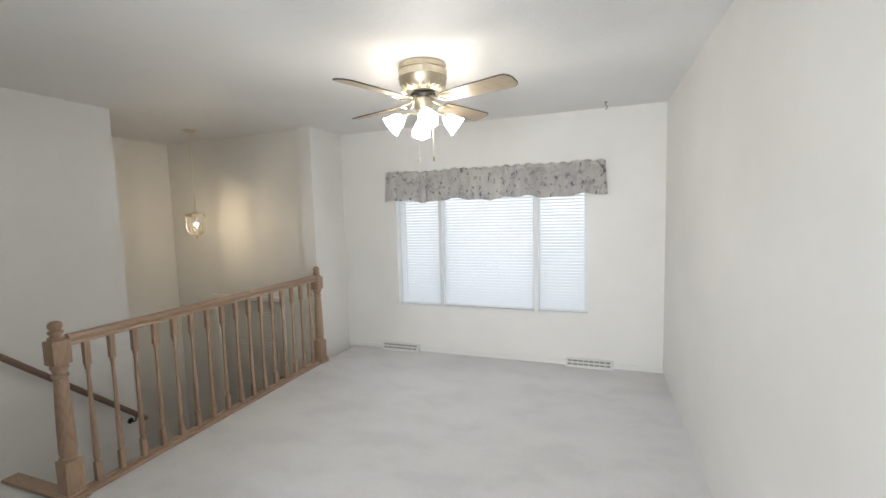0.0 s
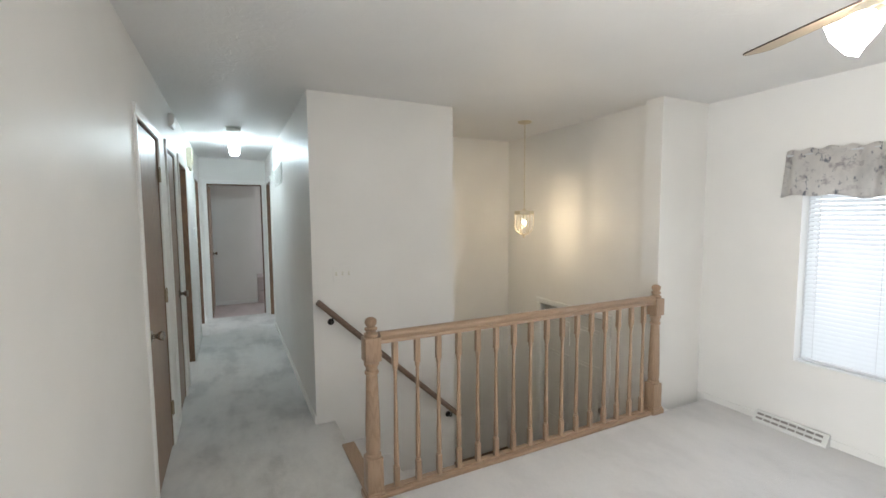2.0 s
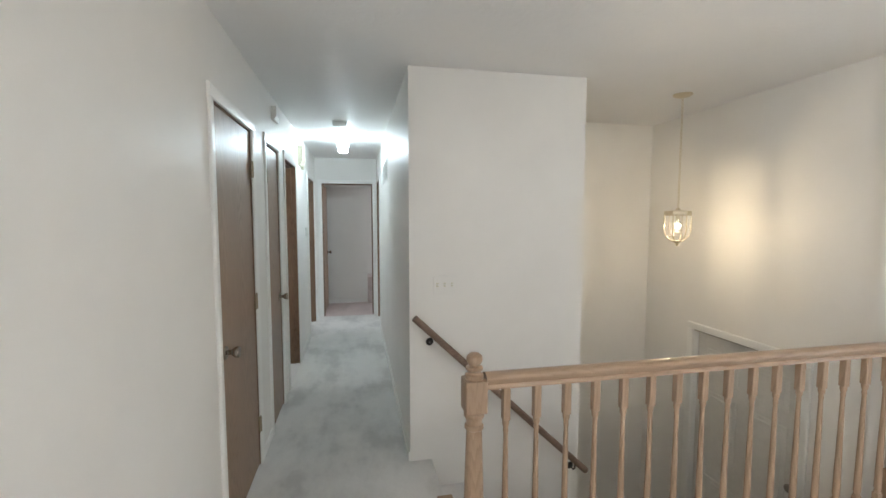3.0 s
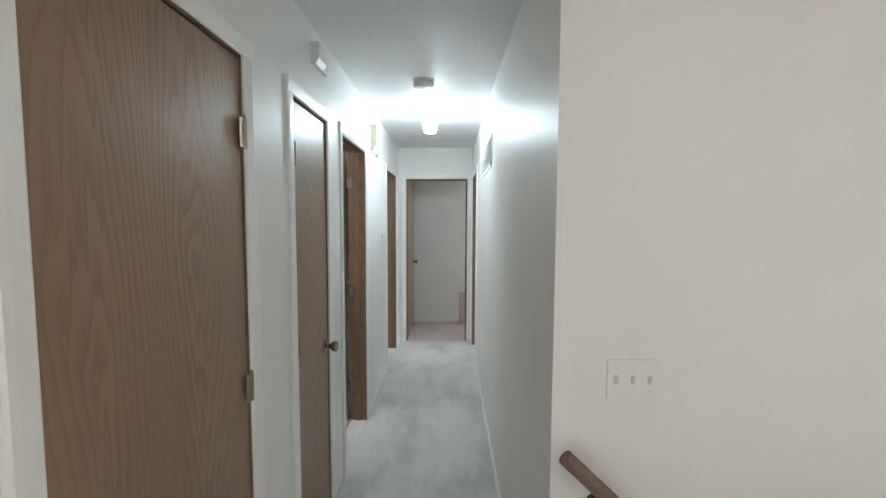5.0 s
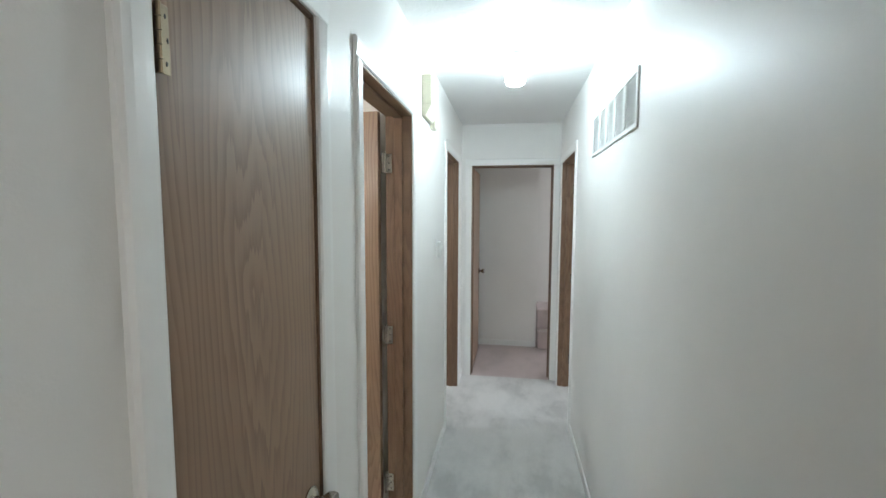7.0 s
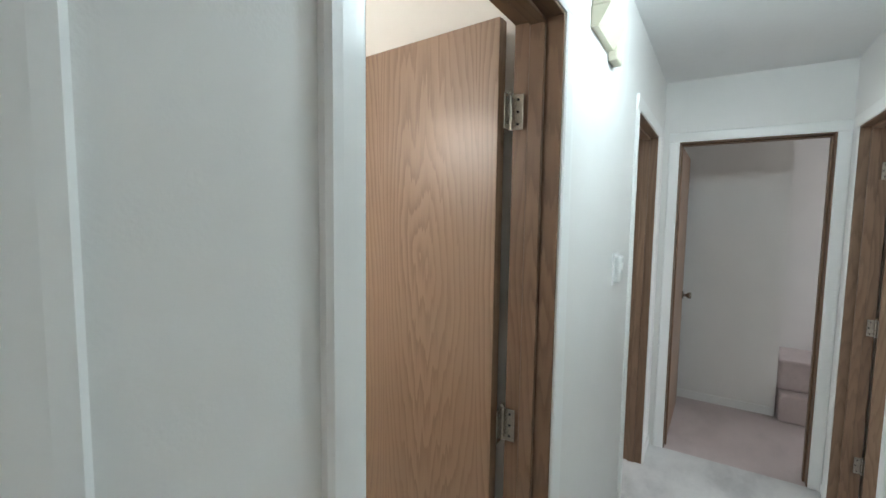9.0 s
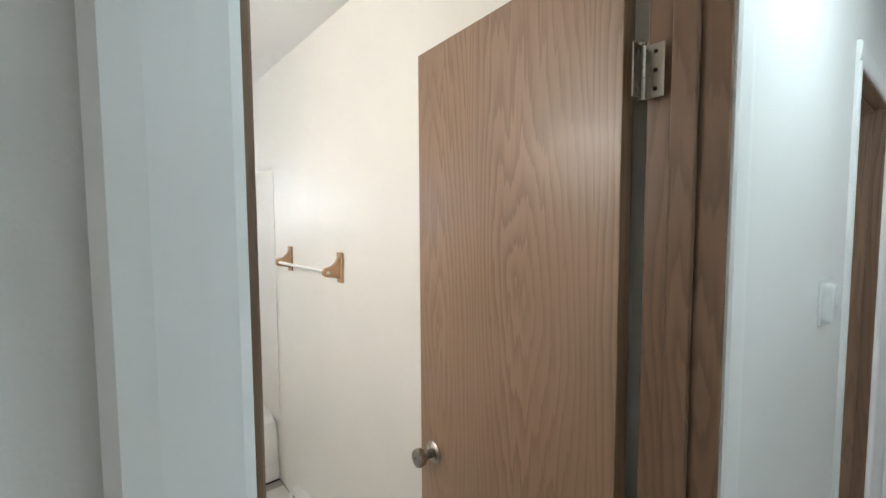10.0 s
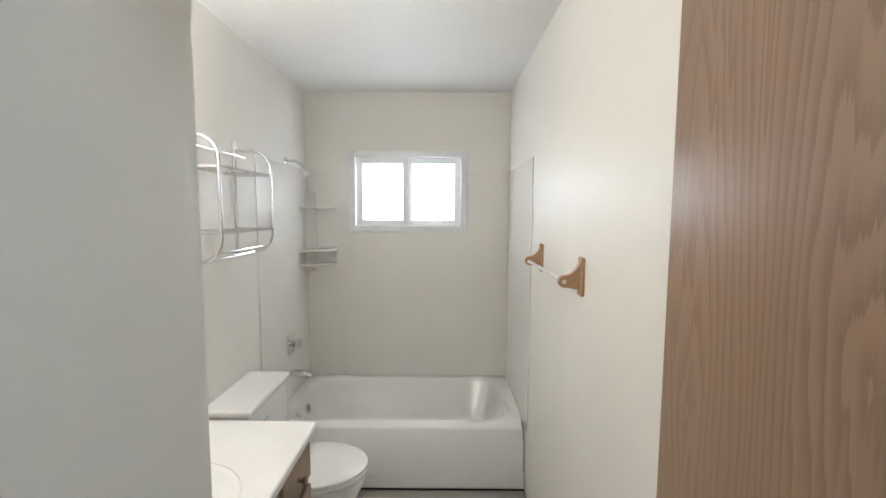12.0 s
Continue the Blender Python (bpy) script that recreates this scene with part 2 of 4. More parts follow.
def box(bm, x0, x1, y0, y1, z0, z1, bev=0.0, seg=2):
    r = bmesh.ops.create_cube(bm, size=1)
    bmesh.ops.scale(bm, vec=(abs(x1 - x0), abs(y1 - y0), abs(z1 - z0)), verts=r["verts"])
    bmesh.ops.translate(bm, vec=((x0 + x1) / 2, (y0 + y1) / 2, (z0 + z1) / 2), verts=r["verts"])
    if bev:
        es = list({e for v in r["verts"] for e in v.link_edges})
        bmesh.ops.bevel(bm, geom=es, offset=bev, segments=seg, profile=0.5, affect="EDGES", clamp_overlap=True)
    return bm


def B(*a, **k):
    return box(bmesh.new(), *a, **k)


def smooth(ob, angle=40):
    ob.data.shade_smooth()
    for p in ob.data.polygons:
        p.use_smooth = True
    bm = bmesh.new()
    bm.from_mesh(ob.data)
    for e in bm.edges:
        if len(e.link_faces) == 2 and e.calc_face_angle(0) > radians(angle):
            e.smooth = False
    bm.to_mesh(ob.data)
    bm.free()
    return ob


def lathe(bm, profile, seg=20, m=Matrix(), squash=1.0, turn=0.0):
    """Spin (radius, height) pairs round z."""
    rings = []
    for r, z in profile:
        rings.append([bm.verts.new(m @ Vector((r * math.cos(turn + 2 * math.pi * i / seg), squash * r * math.sin(turn + 2 * math.pi * i / seg), z))) for i in range(seg)])
    for a, b in zip(rings, rings[1:]):
        for i in range(seg):
            bm.faces.new((a[i], a[(i + 1) % seg], b[(i + 1) % seg], b[i]))
    for ring in (rings[0], rings[-1]):
        bm.faces.new(ring)
    return bm


def L(*a, **k):
    return lathe(bmesh.new(), *a, **k)


def tube(bm, pts, r, seg=8, closed=False):
    pts = [Vector(p) for p in pts]
    rings, n = [], len(pts)
    up = Vector((0.13, 0.21, 0.97))
    for i, p in enumerate(pts):
        d = (pts[(i + 1) % n] if closed or i < n - 1 else p) - (pts[i - 1] if closed or i else p)
        d.normalize()
        a = d.cross(up).normalized()
        b = d.cross(a)
        rings.append([bm.verts.new(p + r * (math.cos(2 * math.pi * k / seg) * a + math.sin(2 * math.pi * k / seg) * b)) for k in range(seg)])
    pairs = list(zip(rings, rings[1:])) + ([(rings[-1], rings[0])] if closed else [])
    for a, b in pairs:
        for k in range(seg):
            bm.faces.new((a[k], a[(k + 1) % seg], b[(k + 1) % seg], b[k]))
    if not closed:
        bm.faces.new(rings[0])
        bm.faces.new(rings[-1])
    return bm


def T(*a, **k):
    return tube(bmesh.new(), *a, **k)


def prism(bm, outline, axis, lo, hi):
    """Extrude a closed outline of (u, v) along an axis: x takes (y, z), y takes (x, z), z takes (x, y)."""
    place = {"x": lambda u, v, w: (w, u, v), "y": lambda u, v, w: (u, w, v), "z": lambda u, v, w: (u, v, w)}[axis]
    a = [bm.verts.new(place(u, v, lo)) for u, v in outline]
    b = [bm.verts.new(place(u, v, hi)) for u, v in outline]
    bm.faces.new(a)
    bm.faces.new(b)
    for i in range(len(a)):
        j = (i + 1) % len(a)
        bm.faces.new((a[i], a[j], b[j], b[i]))
    return bm


def arc(cx, cy, r, a0, a1, n=6):
    return [(cx + r * math.cos(radians(a0 + (a1 - a0) * i / n)), cy + r * math.sin(radians(a0 + (a1 - a0) * i / n))) for i in range(n + 1)]


def wall(name, along, u0, u1, c0, c1, z0, z1, holes, material, label):
    """A wall with thickness c0..c1 that runs along x or y, with openings (u0, u1, z0, z1)."""
    bm = bmesh.new()
    cuts = sorted({u0, u1, *[h[0] for h in holes], *[h[1] for h in holes]})
    for a, b in zip(cuts, cuts[1:]):
        z = z0
        for h in sorted((h for h in holes if h[0] <= a and h[1] >= b), key=lambda h: h[2]):
            if h[2] > z:
                box(bm, *((a, b, c0, c1) if along == "x" else (c0, c1, a, b)), z, h[2])
            z = h[3]
        if z < z1:
            box(bm, *((a, b, c0, c1) if along == "x" else (c0, c1, a, b)), z, z1)
    bmesh.ops.remove_doubles(bm, verts=bm.verts, dist=0.0005)
    return solid(name, bm, material, label, "wall")


# ---- structure ----
H = 2.41
LOW = -1.47
HEAD = 2.04
S0, S1 = 0.335, 0.455          # hall's south wall
N0, N1 = 1.365, 1.485          # hall's north wall
END = -7.735
D1, D2, D3, D4, D6 = (-3.764, -3.060), (-4.640, -4.148), (-5.628, -4.929), (-7.454, -6.691), (-7.614, -6.821)
D5 = (0.539, 1.312)
BL, BR, BB = -4.226, -5.69, -2.68   # bathroom's side walls and back wall
BH = 2.425
WX0, WX1, WZ0, WZ1 = -1.985, -0.008, 0.505, 1.80

bm = B(-2.58, 0.76, -3.2, 4.48, -0.2, 0)
solid("floor_hall", B(-7.735, -2.58, 0.335, 1.5, -0.2, 0), HALLCARPET, "trodden off-white hall carpet with grey traffic marks", "floor")
solid("floor", bm, CARPET, "off-white cut-pile carpet with vacuum marks", "floor")
solid("floor_end_room", B(-10.7, -7.735, -3.2, 4.4, -0.2, 0.0), PINKCARPET, "dusty rose carpet in the far bedroom", "floor")
solid("floor_side_rooms", B(-7.735, -5.80, -3.2, 0.335, -0.2, 0.0), CARPET, "off-white carpet in the side bedroom", "floor")
solid("floor_north_room", B(-7.735, -4.92, 1.485, 4.4, -0.2, 0.0), CARPET, "off-white carpet in the north bedroom", "floor")
solid("floor_landing", B(-4.92, -2.58, 2.0, 4.03, LOW - 0.15, LOW), CARPET, "beige carpet of the entry landing below the stairs", "floor")
bm = B(-10.8, 0.76, 0.335, 4.48, H, H + 0.15)
box(bm, -10.8, -5.80, -3.2, 0.335, H, H + 0.15)
box(bm, -4.1, 0.76, -3.2, 0.335, H, H + 0.15)
solid("ceiling", bm, CEIL, "white textured plaster ceiling", "ceiling")
solid("ceiling_bath", B(-5.80, -4.10, -2.8, 0.335, BH, BH + 0.14), paint("bath_ceiling_paint", (0.84, 0.83, 0.81), 0.5, 0.02), "smooth white bathroom ceiling", "ceiling")

wall("wall_east", "y", -3.2, 4.333, 0.64, 0.76, 0, H, [], WALL, "plain cream painted living room wall")
wall("wall_window", "x", -2.80, 0.76, 4.333, 4.48, -0.2, H, [(WX0, WX1, WZ0, WZ1)], WALL, "cream painted wall with the wide window")
wall("wall_pier", "y", 3.79, 4.333, -2.80, -2.65, LOW - 0.1, H, [], WALL, "short cream painted wall beside the railing")
wall("wall_entry", "x", -4.92, -2.80, 3.885, 4.03, LOW - 0.1, H, [(-4.16, -3.22, LOW, 0.575)], WALL, "cream painted wall over the entry door")
wall("wall_entry_west", "y", 2.39, 3.885, -4.92, -4.77, LOW - 0.1, H, [], WALL, "cream painted stairwell wall")
wall("wall_entry_return", "x", -4.77, -3.72, 2.39, 2.51, LOW - 0.1, H, [], WALL, "cream painted stairwell return wall")
wall("wall_stair", "y", N0, 2.51, -3.72, -3.60, LOW - 0.1, H, [], WALL, "cream painted wall along the stairs")
wall("wall_under_rail", "y", 1.5, 3.885, -2.655, -2.585, LOW - 0.1, -0.003, [], WALL, "cream painted wall below the railing")
wall("wall_hall_north", "x", END, -3.72, N0, N1, 0, H, [(*D6, 0, HEAD)], HALLWALL, "off-white satin painted hall wall")
wall("wall_hall_south", "x", END, -1.40, S0, S1, 0, H, [(*D1, 0, HEAD), (*D2, 0, HEAD), (*D3, 0, HEAD), (*D4, 0, HEAD)], HALLWALL, "off-white painted hall wall with doors")
wall("wall_hall_end", "y", -3.2, 4.4, END - 0.12, END, 0, H, [(*D5, 0, HEAD)], HALLWALL, "off-white painted wall at the hall's end")
wall("wall_dining", "y", -3.2, S0, -1.52, -1.40, 0, H, [], WALL, "plain cream painted wall")
# both openings are added out of view to let the fill lamps in
wall("wall_south", "x", -10.8, 0.76, -3.32, -3.2, -0.2, H, [(-7.2, -6.2, 0.95, 2.05), (-1.25, 0.45, 0.5, 2.1)], WALL, "plain cream painted outer wall")
wall("wall_west", "y", -3.2, 4.4, -10.8, -10.4, -0.2, H, [], WALL, "plain pale far bedroom wall")
# two more unseen openings, added for the bedroom fill lamps
wall("wall_north_west", "x", -10.8, -4.92, 4.03, 4.48, -0.2, H, [(-10.15, -9.05, 0.95, 2.05), (-6.85, -5.75, 0.95, 2.05)], WALL, "plain cream painted outer wall")
wall("wall_closet_room", "y", -3.2, 1.235, -8.87, -8.75, 0, H, [], WALL, "pale painted bedroom wall facing the hall")
wall("wall_bath_right", "y", -2.8, S0, -5.80, BR, 0, BH, [], BATHPAINT, "cream satin painted bathroom wall")
wall("wall_bath_left", "y", -2.8, -0.09, BL, -4.10, 0, BH, [], BATHPAINT, "cream satin painted bathroom wall")
BW = (-5.345, -4.575, 1.475, 1.975)
wall("wall_bath_back", "x", BR, BL, -2.80, BB, 0, BH, [BW], BATHPAINT, "cream bathroom wall with a high window")
wall("wall_closet_side", "y", -0.09, S0, -4.935, -4.80, 0, BH, [], TRIM, "white painted closet wall inside the bathroom")
wall("wall_closet_back", "x", -4.80, BL, -0.09, 0.01, 0, BH, [], BATHPAINT, "cream closet back wall behind the vanity")
solid("wall_north_room_side", B(-5.04, -4.92, 1.485, 4.03, 0, H), WALL, "plain cream painted wall", "wall")

# stairs down to the entry
RISE, RUN = 1.47 / 8, 0.205
for i in range(7):
    y = 1.5 + RUN * i
    z = -RISE * (i + 1)
    bm = B(-3.60, -2.655, y, y + RUN + 0.0, LOW - 0.1, z, 0)
    box(bm, -3.60, -2.655, y + RUN - 0.01, y + RUN + 0.022, z - 0.035, z - 0.002, 0.01)
    solid("stair_step", bm, CARPET, "carpeted stair step going down to the entry", "stair step", "structure", "steps to the entry")


def baseboard(x0, x1, y0, y1, h, material=TRIM):
    bm = B(x0, x1, y0, y1, 0, h, 0.004)
    return solid("baseboard", bm, material, "low painted baseboard", "baseboard")


for a, b in ((END, D4[0] - 0.06), (D4[1] + 0.06, D3[0] - 0.06), (D1[1] + 0.06, -1.4), (D2[1] + 0.06, D1[0] - 0.06)):
    baseboard(a, b, S1, S1 + 0.011, 0.06)
for a, b in ((END, D6[0] - 0.06), (D6[1] + 0.06, -3.60)):
    baseboard(a, b, N0 - 0.011, N0, 0.06)
baseboard(-2.64, 0.64, 4.322, 4.333, 0.05, WALL)
baseboard(-8.75, -8.738, -1.5, 1.235, 0.07)
solid("trim", B(-4.77, -4.757, 2.51, 3.885, LOW, LOW + 0.08, 0.004), JAMBX, "brown wooden baseboard in the entry", "baseboard")
solid("trim", B(-4.757, -4.235, 3.873, 3.885, LOW, LOW + 0.08, 0.004), JAMBX, "brown wooden baseboard in the entry", "baseboard")

# ---- doors ----


def knob(parent, x, y, z, out):
    """A round tulip knob on a rose, on a face whose outward way is out (x, y)."""
    m = Matrix.Translation((x, y, z)) @ Vector((0, 0, 1)).rotation_difference(Vector((out[0], out[1], 0))).to_matrix().to_4x4()
    k = part("knob", L([(0.0, 0), (0.031, 0.0), (0.033, 0.004), (0.028, 0.010), (0.013, 0.014), (0.011, 0.028), (0.016, 0.034), (0.024, 0.044), (0.0265, 0.056), (0.024, 0.064), (0.012, 0.066), (0.0, 0.063)], 24, m), NICKEL, parent, "worn nickel door knob")
    return smooth(k, 50)


def hinge(parent, m, material=NICKEL):
    """A butt hinge: two leaves, a knuckled barrel, screws. The leaves lie in local xz and the barrel along z."""
    bm = bmesh.new()
    box(bm, 0.004, 0.036, -0.0015, 0.0015, -0.044, 0.044, 0.001, 1)
    box(bm, -0.0015, 0.0015, 0.004, 0.036, -0.044, 0.044, 0.001, 1)
    for i in range(5):
        lathe(bm, [(0.0062, -0.044 + i * 0.0178), (0.0062, -0.044 + i * 0.0178 + 0.0165)], 10)
    lathe(bm, [(0.002, 0.044), (0.0055, 0.046), (0.0055, 0.05), (0.002, 0.053)], 10)
    bm.transform(m)
    h = part("hinge", bm, material, parent, "worn metal butt hinge")
    bm2 = bmesh.new()
    for z in (-0.03, 0.0, 0.03):
        for q in (pose(0.022 + 0.006 * (z == 0), -0.0016, z, 90, 0, 0), pose(0.022 + 0.006 * (z == 0), 0.0016, z, -90, 0, 0), pose(0.0016, 0.022, z, 0, 90, 0)):
            lathe(bm2, [(0.0035, 0), (0.0035, 0.0006), (0.001, 0.0008)], 8, m @ q)
    part("screw", bm2, DARK, h)
    return h


def casing(parent, u0, u1, top, face, out, along, bottom=0.0, w=0.06):
    """Three strips of painted moulding round an opening, on the face at the given coordinate."""
    t = 0.014
    prof = [(0, 0.006), (0.006, 0.010), (0.02, 0.012), (0.04, t), (w - 0.006, t), (w, 0.009), (w, 0), (0, 0)]
    for side, sgn, edge in (("l", -1, u0), ("r", 1, u1)):
        pts = [(edge + sgn * (p - 0.010), face + out * d) for p, d in prof]
        bm = prism(bmesh.new(), pts if along == "x" else [(b, a) for a, b in pts], "z", bottom, top - 0.010)
        part("casing", bm, TRIM, parent)
    bm = bmesh.new()
    pts = [(face + out * d, top - 0.010 + p) for p, d in prof]
    prism(bm, pts, along, u0 - w + 0.010, u1 + w - 0.010)
    part("casing", bm, TRIM, parent)


def jambs(parent, u0, u1, c0, c1, top, along, material=JAMB, stop=True, mid=None, bottom=0.0):
    """Side and head jambs inside an opening with a door stop."""
    th = 0.016
    mid = (c0 + c1) / 2 if mid is None else mid
    for a, b, sa, sb in ((u0, u0 + th, u0 + th, u0 + th + 0.011), (u1 - th, u1, u1 - th - 0.011, u1 - th)):
        bm = bmesh.new()
        box(bm, *((a, b, c0 - 0.002, c1 + 0.002) if along == "x" else (c0 - 0.002, c1 + 0.002, a, b)), bottom, top, 0.0015, 1)
        j = part("jamb", bm, material, parent)
        if stop:
            bm = bmesh.new()
            box(bm, *((sa, sb, mid - 0.02, mid + 0.02) if along == "x" else (mid - 0.02, mid + 0.02, sa, sb)), bottom, top - th, 0.003, 1)
            part("door_stop", bm, material, j)
    bm = bmesh.new()
    a, b = u0 + th, u1 - th
    box(bm, *((a, b, c0 - 0.002, c1 + 0.002) if along == "x" else (c0 - 0.002, c1 + 0.002, a, b)), top - th, top, 0.0015, 1)
    if stop:
        box(bm, *((a, b, mid - 0.02, mid + 0.02) if along == "x" else (mid - 0.02, mid + 0.02, a, b)), top - th - 0.011, top - th, 0.002, 1)
    part("head_jamb", bm, JAMBX, parent)


def leaf(parent, width, height, m, material=DOOR):
    """A flush veneered door leaf: local x along its width, y its thickness, z up."""
    bm = B(0, width, 0, 0.035, 0.012, height, 0.0015, 1)
    d = part("leaf", bm, material, parent, "flush oak-veneer door leaf")
    d.matrix_local = m
    return d


def closed_door(name, span, hinge_right, label):
    u0, u1 = span
    d = thing(name, Matrix(), label, "door", "hall doors", "structure")
    casing(d, u0 + 0.002, u1 - 0.002, HEAD, S1, 1, "x")
    jambs(d, u0, u1, S0, S1 - 0.004, HEAD, "x", JAMB, False)
    w = u1 - u0 - 0.032 - 0.007
    leaf(d, w, HEAD - 0.022, pose(u0 + 0.0195, S1 - 0.040, 0))
    hx, kx = (u0 + 0.012, u1 - 0.016 - 0.062) if hinge_right else (u1 - 0.012, u0 + 0.016 + 0.062)
    for z in (0.26, 1.02, 1.80):
        hinge(d, Matrix.Translation((hx + (0.006 if hinge_right else -0.006), S1 + 0.008, z)) @ pose(0, 0, 0, 0, 0, -90 if hinge_right else 180) @ Matrix.Diagonal((*((1, 0.9) if hinge_right else (0.45, 0.8)), 1, 1)), OLDBRASS)
    knob(d, kx, S1 - 0.004, 0.90, (0, 1))
    # black sheet in place of the unlit closet, so the door gaps look dark
    solid("closet_dark_panel", B(u0 + 0.02, u1 - 0.02, S0 - 0.03, S0 - 0.02, 0, HEAD), BLACKGAP, "black panel that stands in for the closet's darkness behind the door", "closet")
    return d


closed_door("door_1", D1, True, "closed brown oak-veneer closet door with a nickel knob")
closed_door("door_2", D2, False, "closed narrow oak-veneer linen closet door")

# bathroom door, swung fully open into the bathroom
d3 = thing("door_3", Matrix(), "open oak-veneer bathroom door in a stained frame", "door", "hall doors", "structure")
casing(d3, *D3, HEAD, S1, 1, "x")
jambs(d3, *D3, S0, S1, HEAD, "x", JAMB, True, S0 + 0.06)
BDOOR = pose(-5.583, 0.322, 0, 0, 0, -94)
leaf(d3, 0.652, HEAD + 0.004, BDOOR @ pose(0.018, -0.036, 0))
knob(d3, *(BDOOR @ Vector((0.595, 0.0, 0.89))).xyz, tuple((BDOOR.to_3x3() @ Vector((0, 1, 0))).xy))
for z in (0.26, 1.0, 1.81):
    hinge(d3, Matrix.Translation((-5.602, 0.329, z)) @ pose(0, 0, 0, 0, 0, 2))

part("strike_jamb", B(-4.949, -4.936, 0.297, 0.336, 0, HEAD, 0.002, 1), JAMB, d3)

# side bedroom doors and the far bedroom door, all standing open
d4 = thing("door_4", Matrix(), "stained oak door frame with its door open inward", "door", "hall doors", "structure")
casing(d4, *D4, HEAD, S1, 1, "x")
jambs(d4, *D4, S0, S1, HEAD, "x", JAMB, True, S0 + 0.06)
leaf(d4, 0.70, HEAD - 0.02, pose(D4[0] + 0.03, S0 - 0.012, 0, 0, 0, -88) @ pose(0.004, -0.036, 0))
d6 = thing("door_6", Matrix(), "stained oak door frame with its door open inward", "door", "hall doors", "structure")
casing(d6, *D6, HEAD, N0, -1, "x")
jambs(d6, *D6, N0, N1, HEAD, "x", JAMB, True, N1 - 0.06)
leaf(d6, 0.72, HEAD - 0.02, pose(D6[0] + 0.03, N1 + 0.012, 0, 0, 0, 86))
for z in (0.26, 1.0, 1.80):
    hinge(d6, Matrix.Translation((D6[0] + 0.018, N1 + 0.006, z)) @ pose(0, 0, 0, 0, 0, -90))
d5 = thing("door_5", Matrix(), "open oak-veneer bedroom door at the hall's end", "door", "hall doors", "structure")
casing(d5, *D5, HEAD, END, 1, "y")
jambs(d5, *D5, END - 0.12, END, HEAD, "y", JAMB, True, END - 0.07)
m5 = pose(END - 0.135, D5[0] + 0.022, 0, 0, 0, 179.5)
leaf(d5, 0.70, HEAD - 0.02, m5 @ pose(0.004, 0.0, 0))
knob(d5, *(m5 @ Vector((0.64, 0.0, 0.93))).xyz, (0, 1))
for z in (0.26, 1.0, 1.80):
    hinge(d5, Matrix.Translation((END - 0.127, D5[0] + 0.018, z)) @ pose(0, 0, 0, 0, 0, 180), BRASS)

# entry door below
fd = thing("door_7", Matrix(), "white panelled entry door on the lower landing", "door", "", "structure")
casing(fd, -4.16, -3.22, 0.575, 3.885, -1, "x", LOW)
jambs(fd, -4.16, -3.22, 3.885, 4.03, 0.575, "x", TRIM, False, None, LOW)
bm = B(-4.142, -3.238, 3.93, 3.972, LOW + 0.015, 0.555, 0.002, 1)
fl = part("leaf", bm, STEEL, fd, "white painted steel door leaf")
for i, (a, b) in enumerate(((-4.04, -3.74), (-3.64, -3.34))):
    for z0, z1 in ((LOW + 0.2, LOW + 0.82), (LOW + 1.0, LOW + 1.55), (LOW + 1.66, LOW + 1.9)):
        bm = bmesh.new()
        box(bm, a, b, 3.924, 3.931, z0, z1, 0.006, 2)
        box(bm, a + 0.03, b - 0.03, 3.919, 3.926, z0 + 0.03, z1 - 0.03, 0.006, 2)
        part("panel", bm, STEEL, fl)
knob(fd, -3.31, 3.93, LOW + 0.98, (0, -1))
k = part("deadbolt", L([(0.03, 0), (0.03, 0.008), (0.02, 0.014), (0.0, 0.015)], 18, pose(-3.31, 3.93, LOW + 1.14, 90)), NICKEL, fd)

# ---- living room window ----
win = thing("window_1", Matrix(), "wide three-part white vinyl window with mini blinds", "window", "", "structure")
MULL = (-1.478, -0.492)
spans = ((WX0, MULL[0]), (MULL[0], MULL[1]), (MULL[1], WX1))
for a, b in spans:
    mid = (a, b) == spans[1]
    y0 = 4.352 if mid else 4.375
    bm = bmesh.new()
    fw = 0.035
    for q in ((a, a + fw, WZ0, WZ1), (b - fw, b, WZ0, WZ1), (a + fw, b - fw, WZ0, WZ0 + fw), (a + fw, b - fw, WZ1 - fw, WZ1)):
        box(bm, q[0], q[1], y0 + 0.045, y0 + 0.10, q[2], q[3], 0.004)
    part("window_frame", bm, VINYL, win)
    g = part("pane", B(a + fw, b - fw, y0 + 0.07, y0 + 0.075, WZ0 + fw, WZ1 - fw), CLEAR, win)
    g.visible_shadow = False
for x in MULL:
    part("mullion", B(x - 0.022, x + 0.022, 4.330, 4.44, WZ0, WZ1, 0.006), VINYL, win)
part("window_sill", B(WX0 + 0.001, WX1 - 0.001, 4.336, 4.40, WZ0, WZ0 + 0.012, 0.004), VINYL, win)

